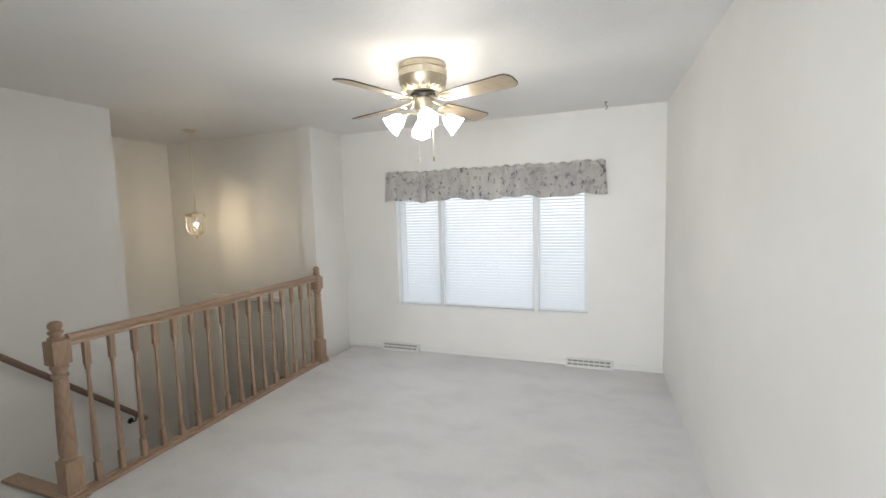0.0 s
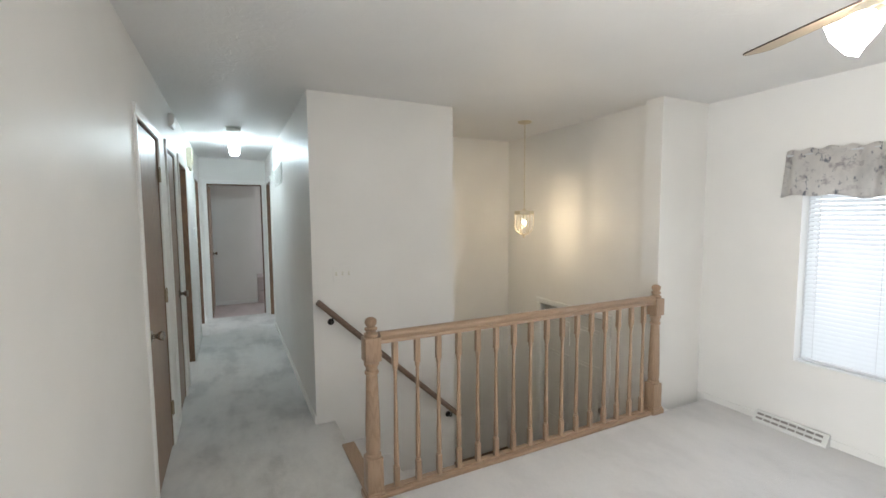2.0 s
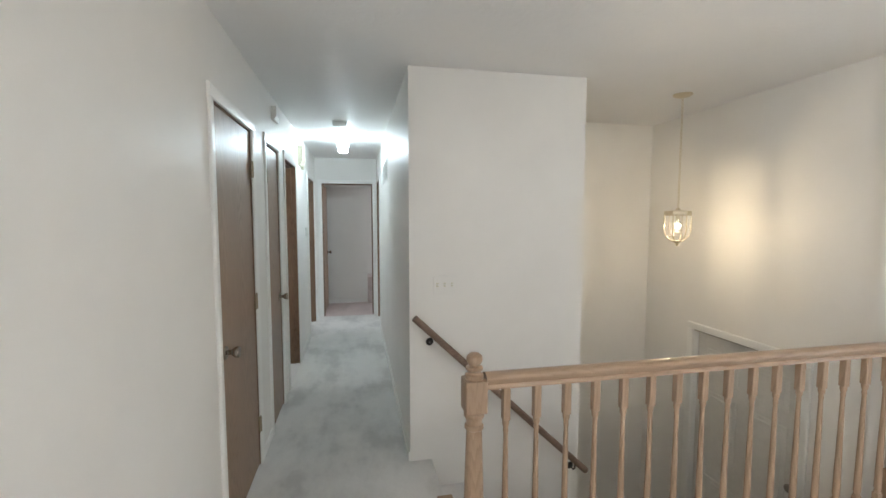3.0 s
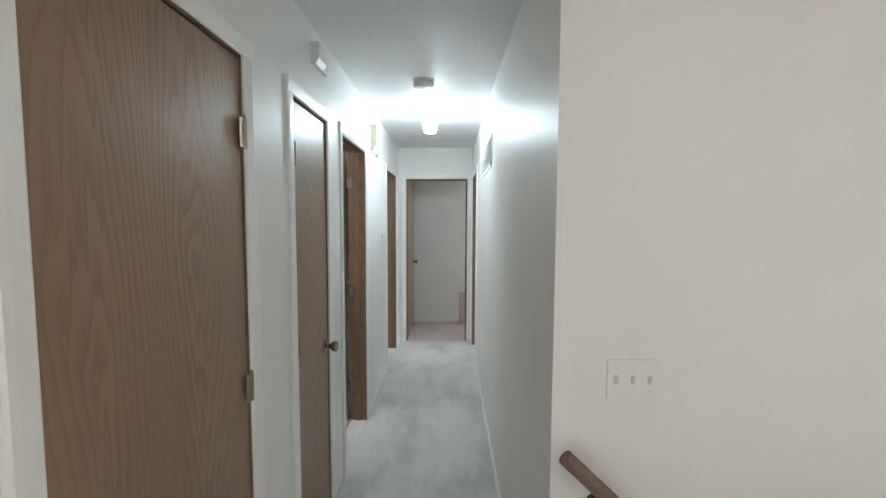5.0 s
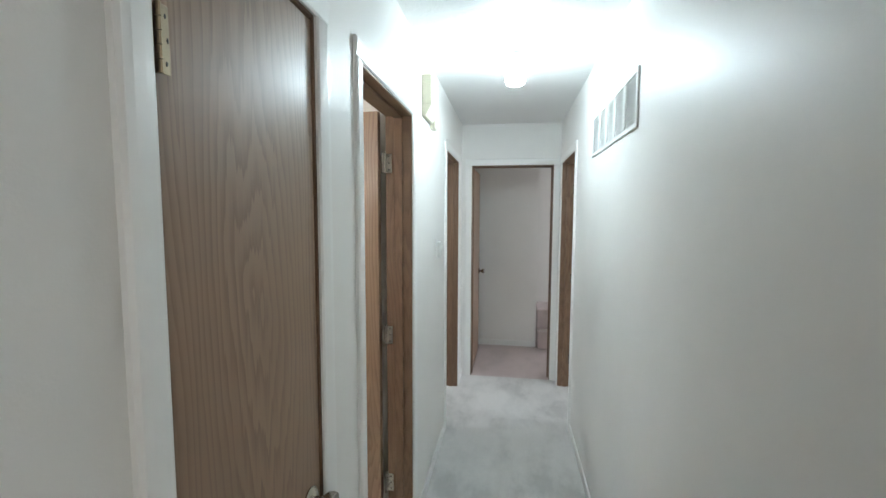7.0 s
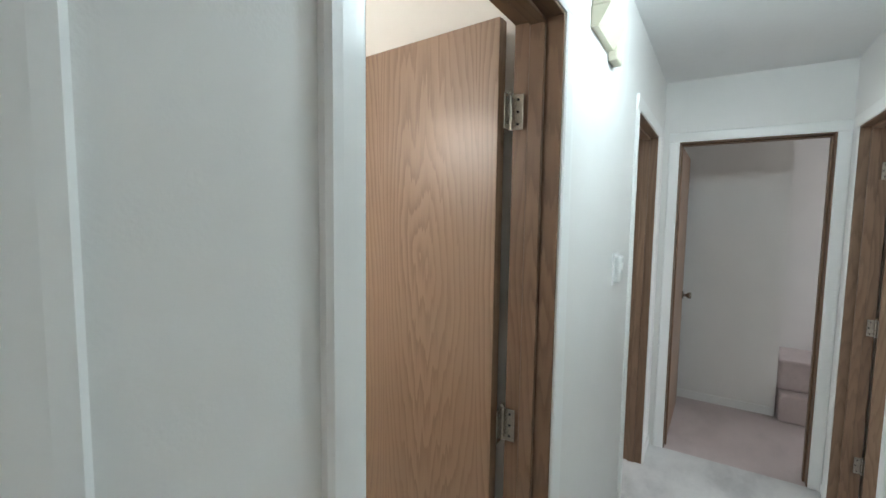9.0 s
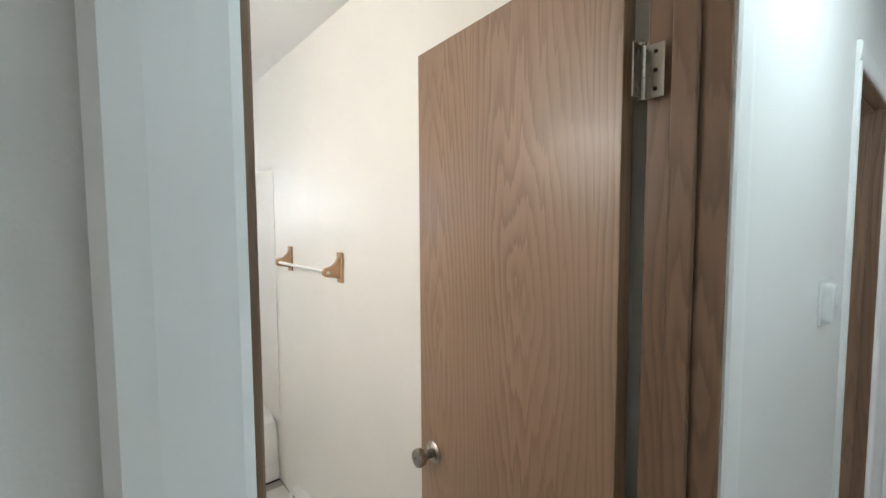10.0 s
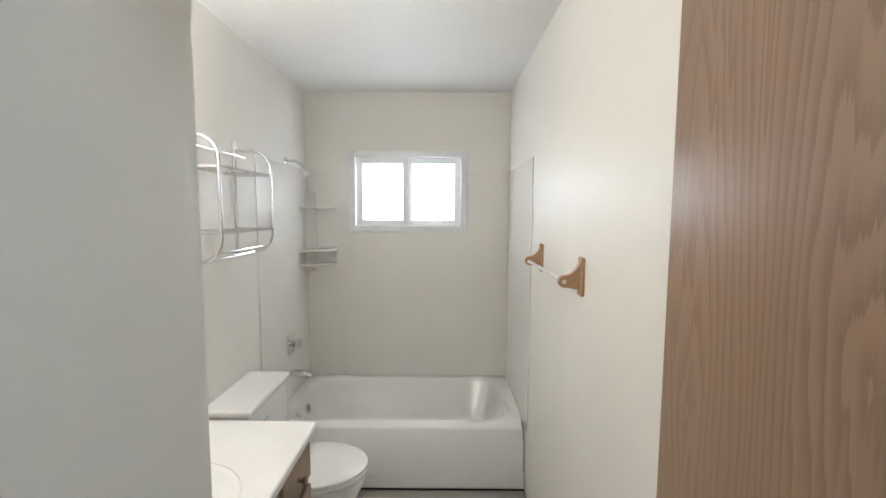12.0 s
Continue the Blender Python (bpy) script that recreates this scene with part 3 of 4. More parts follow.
for i, (a, b) in enumerate(spans):
    blind = thing("mini_blind", Matrix.Translation(((a + b) / 2, 4.372, 0)), "white closed mini blind with narrow slats", "blind", "window blinds")
    w = (b - a) - 0.062
    part("head_rail", B(-w / 2, w / 2, -0.016, 0.016, WZ1 - 0.045, WZ1 - 0.01, 0.003), VINYL, blind)
    part("bottom_rail", B(-w / 2, w / 2, -0.012, 0.012, WZ0 + 0.018, WZ0 + 0.034, 0.004), VINYL, blind)
    me = None
    z = WZ0 + 0.052
    while z < WZ1 - 0.05:
        if me is None:
            bm = bmesh.new()
            up, n = [], 3
            for k in range(n + 1):
                s = -1 + 2 * k / n
                cy, cz = 0.016 * s * math.cos(radians(52)), 0.016 * s * math.sin(radians(52))
                cz += 0.0018 * (1 - s * s)
                up.append([bm.verts.new((x, cy, cz)) for x in (-w / 2, w / 2)])
            for p, q in zip(up, up[1:]):
                bm.faces.new((p[0], p[1], q[1], q[0]))
            s = part("slat", bm, SLAT, blind)
            me = s.data
        else:
            s = new("slat", me)
            s.parent = blind
        s.location = (0, 0, z)
        z += 0.0300
    for x in (-w * 0.36, w * 0.36):
        part("cord", T([(x, -0.013, WZ0 + 0.03), (x, -0.013, WZ1 - 0.04)], 0.0012, 5), VINYL, blind)

# gathered valance on its rod
bm = bmesh.new()
VX0, VX1, VT, VB = -2.055, 0.14, 1.945, 1.635
nx, nz = 260, 14
grid = []
for i in range(nx + 1):
    u = i / nx
    col = []
    for j in range(nz + 1):
        v = j / nz
        fold = 0.012 * math.sin(u * 95 + 2.2 * math.sin(u * 31)) + 0.008 * math.sin(u * 41 + 1.0)
        amp = 0.45 + 0.9 * abs(v - 0.15)
        sag = 0.008 * math.sin(u * 22) + 0.005 * math.sin(u * 57)
        flare = 0.02 * v * (u - 0.5) * 2
        ruffle = 0.008 * math.sin(u * 130) if j == 0 else 0
        col.append(bm.verts.new((VX0 + (VX1 - VX0) * u + flare, 4.255 + fold * amp - 0.012 * v, VT - (VT - VB) * v + sag * (0.6 + v) + ruffle)))
    grid.append(col)
for a, b in zip(grid, grid[1:]):
    for j in range(nz):
        bm.faces.new((a[j], a[j + 1], b[j + 1], b[j]))
bmesh.ops.solidify(bm, geom=bm.faces[:], thickness=0.002)
val = thing("valance", Matrix(), "grey floral cotton valance gathered on a rod", "curtain")
smooth(part("cloth", bm, FABRIC, val), 80)
part("rod", T([(VX0 + 0.01, 4.262, VT - 0.03), (VX1 - 0.01, 4.262, VT - 0.03)], 0.006), VINYL, val)
for x in (VX0 + 0.012, VX1 - 0.012):
    part("rod_bracket", B(x - 0.006, x + 0.006, 4.25, 4.333, VT - 0.038, VT - 0.02, 0.002), VINYL, val)

# ---- ceiling fan ----
FAN = (-0.93, 2.615)
fan = thing("ceiling_fan", Matrix.Translation((*FAN, H)), "brass ceiling fan with pale blades and four lit glass shades", "ceiling fan")
smooth(part("motor_housing", L([(0.0, 0), (0.140, 0), (0.146, -0.012), (0.146, -0.03), (0.150, -0.036), (0.146, -0.042), (0.146, -0.075), (0.150, -0.081), (0.146, -0.087), (0.143, -0.115), (0.128, -0.145), (0.095, -0.165), (0.0, -0.166)], 40), BRASS, fan), 30)
bm = bmesh.new()
for i in range(22):
    a = 2 * math.pi * i / 22
    b2 = bmesh.new()
    box(b2, 0.100, 0.136, -0.007, 0.007, -0.158, -0.128, 0.003, 1)
    b2.transform(Matrix.Rotation(a, 4, "Z") @ Matrix.Rotation(0, 4, "Y"))
    me_t = bpy.data.meshes.new("tmp")
    b2.to_mesh(me_t)
    b2.free()
    bm.from_mesh(me_t)
    bpy.data.meshes.remove(me_t)
part("vent_ribs", bm, BRASS, fan)
smooth(part("hub", L([(0.0, -0.166), (0.07, -0.166), (0.078, -0.178), (0.07, -0.196), (0.045, -0.2), (0.0, -0.2)], 28), DARK, fan), 40)
smooth(part("switch_housing", L([(0.0, -0.2), (0.056, -0.2), (0.058, -0.235), (0.05, -0.27), (0.03, -0.285), (0.024, -0.3), (0.036, -0.31), (0.034, -0.325), (0.0, -0.335)], 28), BRASS, fan), 40)
BLADES = [70 + 90 * i for i in range(4)]
FAN_TURN = 0.0
for ang in BLADES:
    R = Matrix.Rotation(radians(ang + FAN_TURN), 4, "Z")
    bm = bmesh.new()
    for s in (-1, 1):
        tube(bm, [(0.06, 0, -0.185), (0.10, s * 0.012, -0.210), (0.14, s * 0.034, -0.226), (0.18, s * 0.042, -0.226), (0.215, s * 0.024, -0.224)], 0.006, 6)
    box(bm, 0.17, 0.24, -0.035, 0.035, -0.227, -0.2225, 0.002, 1)
    bm.transform(R)
    iron = part("blade_iron", bm, BRASS, fan, "ornate brass blade holder")
    out = [(0.17, -0.05), (0.30, -0.062), (0.545, -0.07)] + [(x, y) for x, y in arc(0.585, -0.02, 0.052, -75, 0, 5)] + [(x, y) for x, y in arc(0.585, 0.02, 0.052, 0, 75, 5)] + [(0.545, 0.07), (0.30, 0.062), (0.17, 0.05)]
    bm = prism(bmesh.new(), out, "z", -0.003, 0.003)
    bm.transform(R @ Matrix.Translation((0, 0, -0.218)) @ Matrix.Rotation(radians(-12), 4, "X"))
    bl = part("blade", bm, BLADE, fan, "pale wood-grain fan blade")
    bm = bmesh.new()
    tube(bm, [(x, y, 0) for x, y in out], 0.0036, 6, True)
    bm.transform(R @ Matrix.Translation((0, 0, -0.218)) @ Matrix.Rotation(radians(-12), 4, "X"))
    part("edge_band", bm, BLADEEDGE, bl)
for i in range(4):
    R = Matrix.Rotation(radians(-62 + 90 * i + FAN_TURN), 4, "Z")
    bm = T([(0.03, 0, -0.30), (0.06, 0, -0.29), (0.09, 0, -0.285), (0.125, 0, -0.305)], 0.007)
    bm.transform(R)
    arm = part("lamp_arm", bm, BRASS, fan)
    tilt = R @ Matrix.Translation((0.12, 0, -0.300)) @ Matrix.Rotation(radians(-52), 4, "Y")
    part("lamp_socket", L([(0.0, 0.004), (0.020, 0.0), (0.023, -0.02), (0.02, -0.028), (0.0, -0.028)], 16, tilt), BRASS, arm)
    prof = [(0.012, -0.016), (0.03, -0.022), (0.043, -0.045), (0.053, -0.085), (0.066, -0.115), (0.063, -0.116), (0.05, -0.086), (0.0, -0.06)]
    part("shade", lathe(bmesh.new(), prof, 6, tilt), FANGLASS, arm, "lit white faceted glass shade")
for x, y, ln, mt in ((-0.03, -0.02, 0.22, BRASS), (0.06, -0.005, 0.215, OLDBRASS)):
    c = part("pull_chain", T([(x, y, -0.32), (x, y, -0.34 - ln)], 0.0014, 5), BRASS, fan)
    part("pull_knob", L([(0.002, -0.335 - ln), (0.006, -0.34 - ln), (0.007, -0.365 - ln), (0.0, -0.37 - ln)], 10, Matrix.Translation((x, y, 0))), mt, c)

# ---- entry pendant lantern ----
PEN = (-3.80, 3.385)
pen = thing("pendant_lantern", Matrix.Translation((*PEN, H)), "brass pendant lantern with clear glass hanging on a chain", "pendant lamp")
smooth(part("canopy", L([(0.0, 0), (0.066, 0), (0.066, -0.006), (0.05, -0.016), (0.012, -0.022), (0.0, -0.024)], 24), BRASS, pen), 40)
for i in range(30):
    z = -0.03 - i * 0.0265
    pts = [(0.0065 * math.cos(a), 0, z - 0.0 + 0.017 * math.sin(a)) for a in [2 * math.pi * k / 10 for k in range(10)]]
    bm = T(pts, 0.0018, 5, True)
    bm.transform(Matrix.Rotation(radians(90 * (i % 2)), 4, "Z"))
    part("chain_link", bm, BRASS, pen)
part("cord", T([(0.003, 0.002, -0.02), (0.002, 0.004, -0.4), (0.003, 0.002, -0.83)], 0.002, 5), BEIGE, pen)
smooth(part("cap", L([(0.0, -0.815), (0.012, -0.82), (0.02, -0.834), (0.088, -0.84), (0.092, -0.846), (0.092, -0.868), (0.088, -0.874), (0.0, -0.874)], 6), BRASS, pen), 30)
bm = L([(0.086, -0.874), (0.086, -0.985), (0.07, -1.03), (0.034, -1.06), (0.032, -1.058), (0.068, -1.028), (0.083, -0.984), (0.083, -0.874)], 6)
gl = part("glass_body", bm, CLEAR, pen, "clear bevelled glass panels")
gl.visible_shadow = False
for i in range(6):
    a = math.pi / 3 * i
    part("corner_strip", T([(r * math.cos(a), r * math.sin(a), z) for r, z in ((0.088, -0.87), (0.088, -0.985), (0.072, -1.031), (0.035, -1.062))], 0.004, 6), BRASS, pen)
part("finial", L([(0.036, -1.058), (0.038, -1.064), (0.02, -1.072), (0.008, -1.08), (0.012, -1.09), (0.0, -1.1)], 14), BRASS, pen)
part("lamp_socket", L([(0.016, -0.874), (0.016, -0.905), (0.0, -0.906)], 12), BRASS, pen)
globe = smooth(part("bulb", L([(0.012, -0.905), (0.016, -0.92), (0.03, -0.945), (0.033, -0.965), (0.026, -0.985), (0.0, -0.998)], 16), CLEAR, pen, "clear glass light bulb"), 60)
globe.visible_shadow = False
smooth(part("filament", L([(0.0, -0.935), (0.010, -0.940), (0.014, -0.952), (0.010, -0.964), (0.0, -0.969)], 12), BULB, globe, "glowing warm filament"), 60)

# ---- stair railing ----
RX, RY0, RY1 = -2.62, 1.50, 3.735
rail = thing("stair_railing", Matrix(), "oak stair railing with turned newels and slim balusters", "railing")


def turned_newel(y, name="newel"):
    bm = bmesh.new()
    s = 0.044
    box(bm, RX - s, RX + s, y - s, y + s, 0.0, 0.235, 0.004)
    box(bm, RX - s, RX + s, y - s, y + s, 0.765, 0.895, 0.006)
    m = Matrix.Translation((RX, y, 0))
    lathe(bm, [(0.034, 0.233), (0.043, 0.238), (0.043, 0.25), (0.036, 0.258), (0.041, 0.28), (0.040, 0.40), (0.036, 0.55), (0.032, 0.66), (0.031, 0.69), (0.038, 0.696), (0.038, 0.708), (0.031, 0.714), (0.034, 0.735), (0.041, 0.745), (0.041, 0.757), (0.034, 0.767)], 22, m)
    lathe(bm, [(0.036, 0.893), (0.038, 0.90), (0.038, 0.912), (0.028, 0.918), (0.026, 0.925), (0.034, 0.932), (0.034, 0.942), (0.022, 0.948), (0.03, 0.962), (0.033, 0.972), (0.030, 0.986), (0.018, 0.996), (0.0, 0.999)], 22, m)
    nw = smooth(part(name, bm, RAILWOOD, rail, "turned oak newel post"), 35)
    bm = bmesh.new()
    p = 0.058
    box(bm, RX - p, RX + p, y - p, y + p, 0.0, 0.035, 0.004)
    box(bm, RX - p + 0.007, RX + p - 0.007, y - p + 0.007, y + p - 0.007, 0.034, 0.052, 0.006)
    part("plinth", bm, RAILWOOD, nw)


turned_newel(RY0)
turned_newel(RY1)
hr = [(-0.030, 0.835), (-0.030, 0.845), (-0.022, 0.852), (-0.025, 0.862), (-0.032, 0.872), (-0.031, 0.884), (-0.02, 0.892), (0.0, 0.896), (0.02, 0.892), (0.031, 0.884), (0.032, 0.872), (0.025, 0.862), (0.022, 0.852), (0.030, 0.845), (0.030, 0.835)]
smooth(part("top_rail", prism(bmesh.new(), [(RX + a, b + 0.02) for a, b in hr], "y", RY0 + 0.043, RY1 - 0.043), RAILWOODY, rail, "moulded oak top rail"), 50)
part("bottom_rail", B(RX - 0.042, RX + 0.042, RY0 + 0.057, RY1 - 0.057, 0.0, 0.024, 0.005), RAILWOODY, rail)
part("fillet", B(RX - 0.013, RX + 0.013, RY0 + 0.058, RY1 - 0.058, 0.023, 0.034, 0.002, 1), RAILWOODY, rail)
bal = None
NB = 16
for i in range(NB):
    y = RY0 + (RY1 - RY0) * (i + 1) / (NB + 1)
    if bal is None:
        bm = bmesh.new()
        s = 0.0155
        box(bm, -s, s, -s, s, 0.024, 0.145, 0.003, 1)
        box(bm, -s, s, -s, s, 0.715, 0.857, 0.003, 1)
        lathe(bm, [(0.012, 0.143), (0.0155, 0.15), (0.012, 0.158), (0.0155, 0.17), (0.0145, 0.28), (0.0115, 0.5), (0.0095, 0.66), (0.0115, 0.672), (0.0095, 0.682), (0.0145, 0.7), (0.0145, 0.717)], 12)
        bal = smooth(part("baluster", bm, RAILWOOD, rail), 35)
        bal.location = (RX, y, 0)
    else:
        o = new("baluster", bal.data)
        o.parent, o.location = rail, (RX, y, 0)

solid("trim", B(-3.215, RX - 0.06, 1.462, 1.545, -0.002, 0.018, 0.004), RAILWOODX, "oak nosing board at the stair head", "nosing", "structure")

wr = thing("wall_handrail", Matrix(), "dark oak handrail on black brackets along the stair wall", "handrail")
A, C = Vector((-3.53, 1.385, 0.925)), Vector((-3.53, 2.53, -0.16))
smooth(part("grip", T([A, A.lerp(C, 0.5), C], 0.021, 14), HANDRAIL, wr), 50)
for f in (0.09, 0.93):
    p = A.lerp(C, f)
    b = part("bracket", T([(p.x, p.y, p.z - 0.018), (p.x, p.y, p.z - 0.05), (p.x - 0.02, p.y, p.z - 0.07), (-3.602, p.y, p.z - 0.07)], 0.006, 8), DARK, wr, "black metal bracket")
    part("rose", L([(0.024, 0), (0.024, 0.005), (0.012, 0.012), (0.0, 0.012)], 14, pose(-3.601, p.y, p.z - 0.07, 0, 90, 0)), DARK, b)

# ---- registers, switch, hall fittings ----


def register(x0, x1, label):
    r = thing("floor_register", Matrix.Translation((0, 4.322, 0)), label, "register", "baseboard registers")
    bm = prism(bmesh.new(), [(0, 0), (-0.055, 0), (-0.055, 0.012), (-0.012, 0.078), (0, 0.078)], "x", x0, x1)
    part("body", bm, PLASTIC, r)
    n = 2
    for k in range(n):
        t0 = 0.18 + 0.42 * k
        for j in range(8):
            a = x0 + 0.02 + (x1 - x0 - 0.04) * j / 8
            b = a + (x1 - x0 - 0.04) / 8 - 0.008
            p0 = Vector((0, -0.0555 + 0.043 * t0, 0.012 + 0.066 * t0))
            p1 = Vector((0, -0.0555 + 0.043 * (t0 + 0.2), 0.012 + 0.066 * (t0 + 0.2)))
            bm = bmesh.new()
            o = Vector((0, -0.002, 0.0013))
            vs = [bm.verts.new(q) for q in (Vector((a, 0, 0)) + p0 + o, Vector((b, 0, 0)) + p0 + o, Vector((b, 0, 0)) + p1 + o, Vector((a, 0, 0)) + p1 + o)]
            f = bm.faces.new(vs)
            bmesh.ops.solidify(bm, geom=[f], thickness=0.0015)
            part("slot", bm, slot_shade, r)
    return r


# grey that paints the shade inside register slots, vent ring and grilles
slot_shade = plain("painted_slot_shade", (0.34, 0.32, 0.30), 0.8)
register(-2.19, -1.75, "white metal baseboard register below the window")
register(-0.21, 0.22, "white metal baseboard register with dark slots")

sw = thing("switch_plate", Matrix.Translation((-3.60, 1.582, 1.11)), "ivory triple toggle switch plate on the wall", "light switch")
part("plate", B(0, 0.006, -0.07, 0.07, -0.057, 0.057, 0.003), WALL, sw)
for y in (-0.046, 0, 0.046):
    bm = B(0.006, 0.0075, y - 0.006, y + 0.006, -0.012, 0.012)
    t = part("toggle", B(0.0065, 0.017, y - 0.0045, y + 0.0045, -0.004, 0.007, 0.002, 1), PLASTIC, sw)
    part("toggle_slot", bm, BEIGE, sw)
    for z in (-0.03, 0.03):
        part("screw", L([(0.003, 0.0055), (0.003, 0.0068), (0.0, 0.0068)], 8, pose(0, y, z, 0, 90, 0)), PLASTIC, sw)

hl = thing("hall_ceiling_light", Matrix.Translation((-5.915, 0.925, H)), "lit white jar-glass ceiling light with a metal gallery", "ceiling light")
smooth(part("canopy", L([(0.0, 0), (0.062, 0), (0.064, -0.008), (0.05, -0.02), (0.03, -0.026), (0.0, -0.026)], 26), PLASTIC, hl), 40)
smooth(part("gallery", L([(0.028, -0.024), (0.044, -0.035), (0.046, -0.055), (0.043, -0.058), (0.0, -0.058)], 24), CHROME, hl), 40)
smooth(part("shade", L([(0.036, -0.05), (0.056, -0.066), (0.06, -0.082), (0.054, -0.13), (0.047, -0.172), (0.04, -0.178), (0.0, -0.18)], 26), HALLGLASS, hl, "lit frosted glass jar shade"), 40)

sd = thing("smoke_detector", Matrix.Translation((-5.19, 0.915, H)), "round white smoke detector on the ceiling", "smoke detector")
smooth(part("base", L([(0.0, 0), (0.07, 0), (0.07, -0.014), (0.0, -0.014)], 32), PLASTIC, sd), 40)
smooth(part("cover", L([(0.062, -0.016), (0.066, -0.02), (0.066, -0.034), (0.052, -0.048), (0.02, -0.052), (0.0, -0.052)], 32), PLASTIC, sd), 30)
part("vent_ring", L([(0.0, -0.0135), (0.0635, -0.0135), (0.0635, -0.0205), (0.0, -0.0205)], 32), slot_shade, sd)
part("test_button", L([(0.014, -0.05), (0.013, -0.055), (0.0, -0.0555)], 16), PLASTIC, sd)

vent = thing("return_vent", Matrix.Translation((0, N0, 0)), "white metal return-air grille on the hall wall", "vent grille")
X0, X1, Z0, Z1 = -6.17, -5.36, 1.915, 2.095
bm = bmesh.new()
box(bm, X0 - 0.02, X1 + 0.02, -0.009, 0, Z0 - 0.02, Z0, 0.003)
box(bm, X0 - 0.02, X1 + 0.02, -0.009, 0, Z1, Z1 + 0.02, 0.003)
box(bm, X0 - 0.02, X0, -0.009, 0, Z0, Z1, 0.003)
box(bm, X1, X1 + 0.02, -0.009, 0, Z0, Z1, 0.003)
part("frame", bm, TRIM, vent)
part("backing", B(X0, X1, -0.002, 0, Z0, Z1), slot_shade, vent)
for i in range(1, 5):
    x = X0 + (X1 - X0) * i / 5
    part("divider", B(x - 0.013, x + 0.013, -0.0095, -0.001, Z0, Z1, 0.002, 1), TRIM, vent)
lou = None
for i in range(15):
    z = Z0 + 0.008 + (Z1 - Z0 - 0.008) * i / 15
    if lou is None:
        bm = B(X0, X1, -0.001, 0.001, -0.005, 0.005)
        bm.transform(Matrix.Rotation(radians(-35), 4, "X"))
        lou = part("louver", bm, TRIM, vent)
        lou.location = (0, -0.0055, z)
    else:
        o = new("louver", lou.data)
        o.parent, o.location = vent, (0, -0.0055, z)

ch = thing("door_chime", Matrix.Translation((-5.93, S1, 2.165)), "beige plastic door chime box on the hall wall", "door chime")
part("body", B(-0.13, 0.08, 0, 0.052, -0.03, 0.12, 0.006), BEIGE, ch)
part("lower_cover", prism(bmesh.new(), [(0, -0.085), (0.02, -0.085), (0.052, -0.029), (0, -0.029)], "x", -0.13, 0.08), BEIGE, ch)
part("side_box", B(-0.22, -0.14, 0, 0.03, -0.11, 0.0, 0.006), BEIGE, ch)

al = thing("wall_alarm", Matrix.Translation((-4.47, S1, 2.285)), "small white plastic alarm box above the doors", "alarm")
part("body", prism(bmesh.new(), [(0, -0.045), (0.022, -0.045), (0.038, -0.02), (0.038, 0.05), (0, 0.05)], "x", -0.05, 0.06), PLASTIC, al)
part("lens", B(-0.13, -0.052, 0, 0.028, -0.045, 0.01, 0.008), PLASTIC, al)

th = thing("thermostat", Matrix.Translation((-6.34, S1, 1.35)), "small white wall thermostat", "thermostat")
part("body", B(-0.035, 0.035, 0.0, 0.028, -0.05, 0.055, 0.012, 3), PLASTIC, th)
part("base_plate", B(-0.045, 0.045, 0.0, 0.006, -0.06, 0.065, 0.002, 1), TRIM, th)
part("dial", L([(0.016, 0.027), (0.015, 0.033), (0.0, 0.0335)], 20, pose(0, 0, 0.01, -90)), PLASTIC, th)

hk = thing("ceiling_hook", Matrix.Translation((0.14, 4.10, H)), "small brass swag hook screwed in the ceiling", "hook")
part("hook", T([(0, 0, 0), (0, 0, -0.03), (0.012, 0, -0.042), (0.016, 0, -0.055), (0.006, 0, -0.064), (-0.006, 0, -0.056)], 0.0035, 6), OLDBRASS, hk)
part("rose", L([(0.012, 0.0), (0.012, -0.004), (0.004, -0.008), (0.0, -0.008)], 12), OLDBRASS, hk)

st = thing("carpeted_step", Matrix.Translation((-8.98, 1.57, 0)), "dusty rose carpeted box step against the bedroom wall", "step")
part("upper_tread", B(-0.23, 0.23, -0.33, 0.5, 0.22, 0.46, 0.025, 3), PINKCARPET, st)
part("lower_tread", B(-0.23, 0.33, -0.322, 0.5, 0.0, 0.222, 0.02, 3), PINKCARPET, st)

# ---- bathroom ----
bw = thing("window_2", Matrix(), "white vinyl sliding bathroom window with frosted panes", "window", "", "structure")
x0, x1, z0, z1 = BW
bm = bmesh.new()
for q in ((x0 - 0.04, x0 + 0.005, z0 - 0.04, z1 + 0.04), (x1 - 0.005, x1 + 0.045, z0 - 0.04, z1 + 0.04), (x0 + 0.005, x1 - 0.005, z0 - 0.04, z0 + 0.005), (x0 + 0.005, x1 - 0.005, z1 - 0.005, z1 + 0.04)):
    box(bm, q[0], q[1], BB + 0.001, BB + 0.014, q[2], q[3], 0.003)
part("window_trim", bm, VINYL, bw)
for a, b, y, nm in ((x0 + 0.005, -4.94, BB - 0.07, "sash"), (-4.965, x1 - 0.005, BB - 0.045, "sash")):
    bm = bmesh.new()
    f = 0.044
    for q in ((a, a + f, z0, z1), (b - f, b, z0, z1), (a + f, b - f, z0, z0 + f), (a + f, b - f, z1 - f, z1)):
        box(bm, q[0], q[1], y - 0.012, y + 0.012, q[2], q[3], 0.003)
    s = part(nm, bm, VINYL, bw)
    part("pane", B(a + f, b - f, y - 0.002, y + 0.002, z0 + f, z1 - f), FROST, s, "frosted glass pane")
part("latch", B(-4.952, -4.934, BB - 0.032, BB - 0.018, 1.70, 1.75, 0.003), VINYL, bw)

TY = -1.88
tub = thing("bathtub", Matrix(), "white enamel alcove bathtub with a panelled apron", "bathtub")
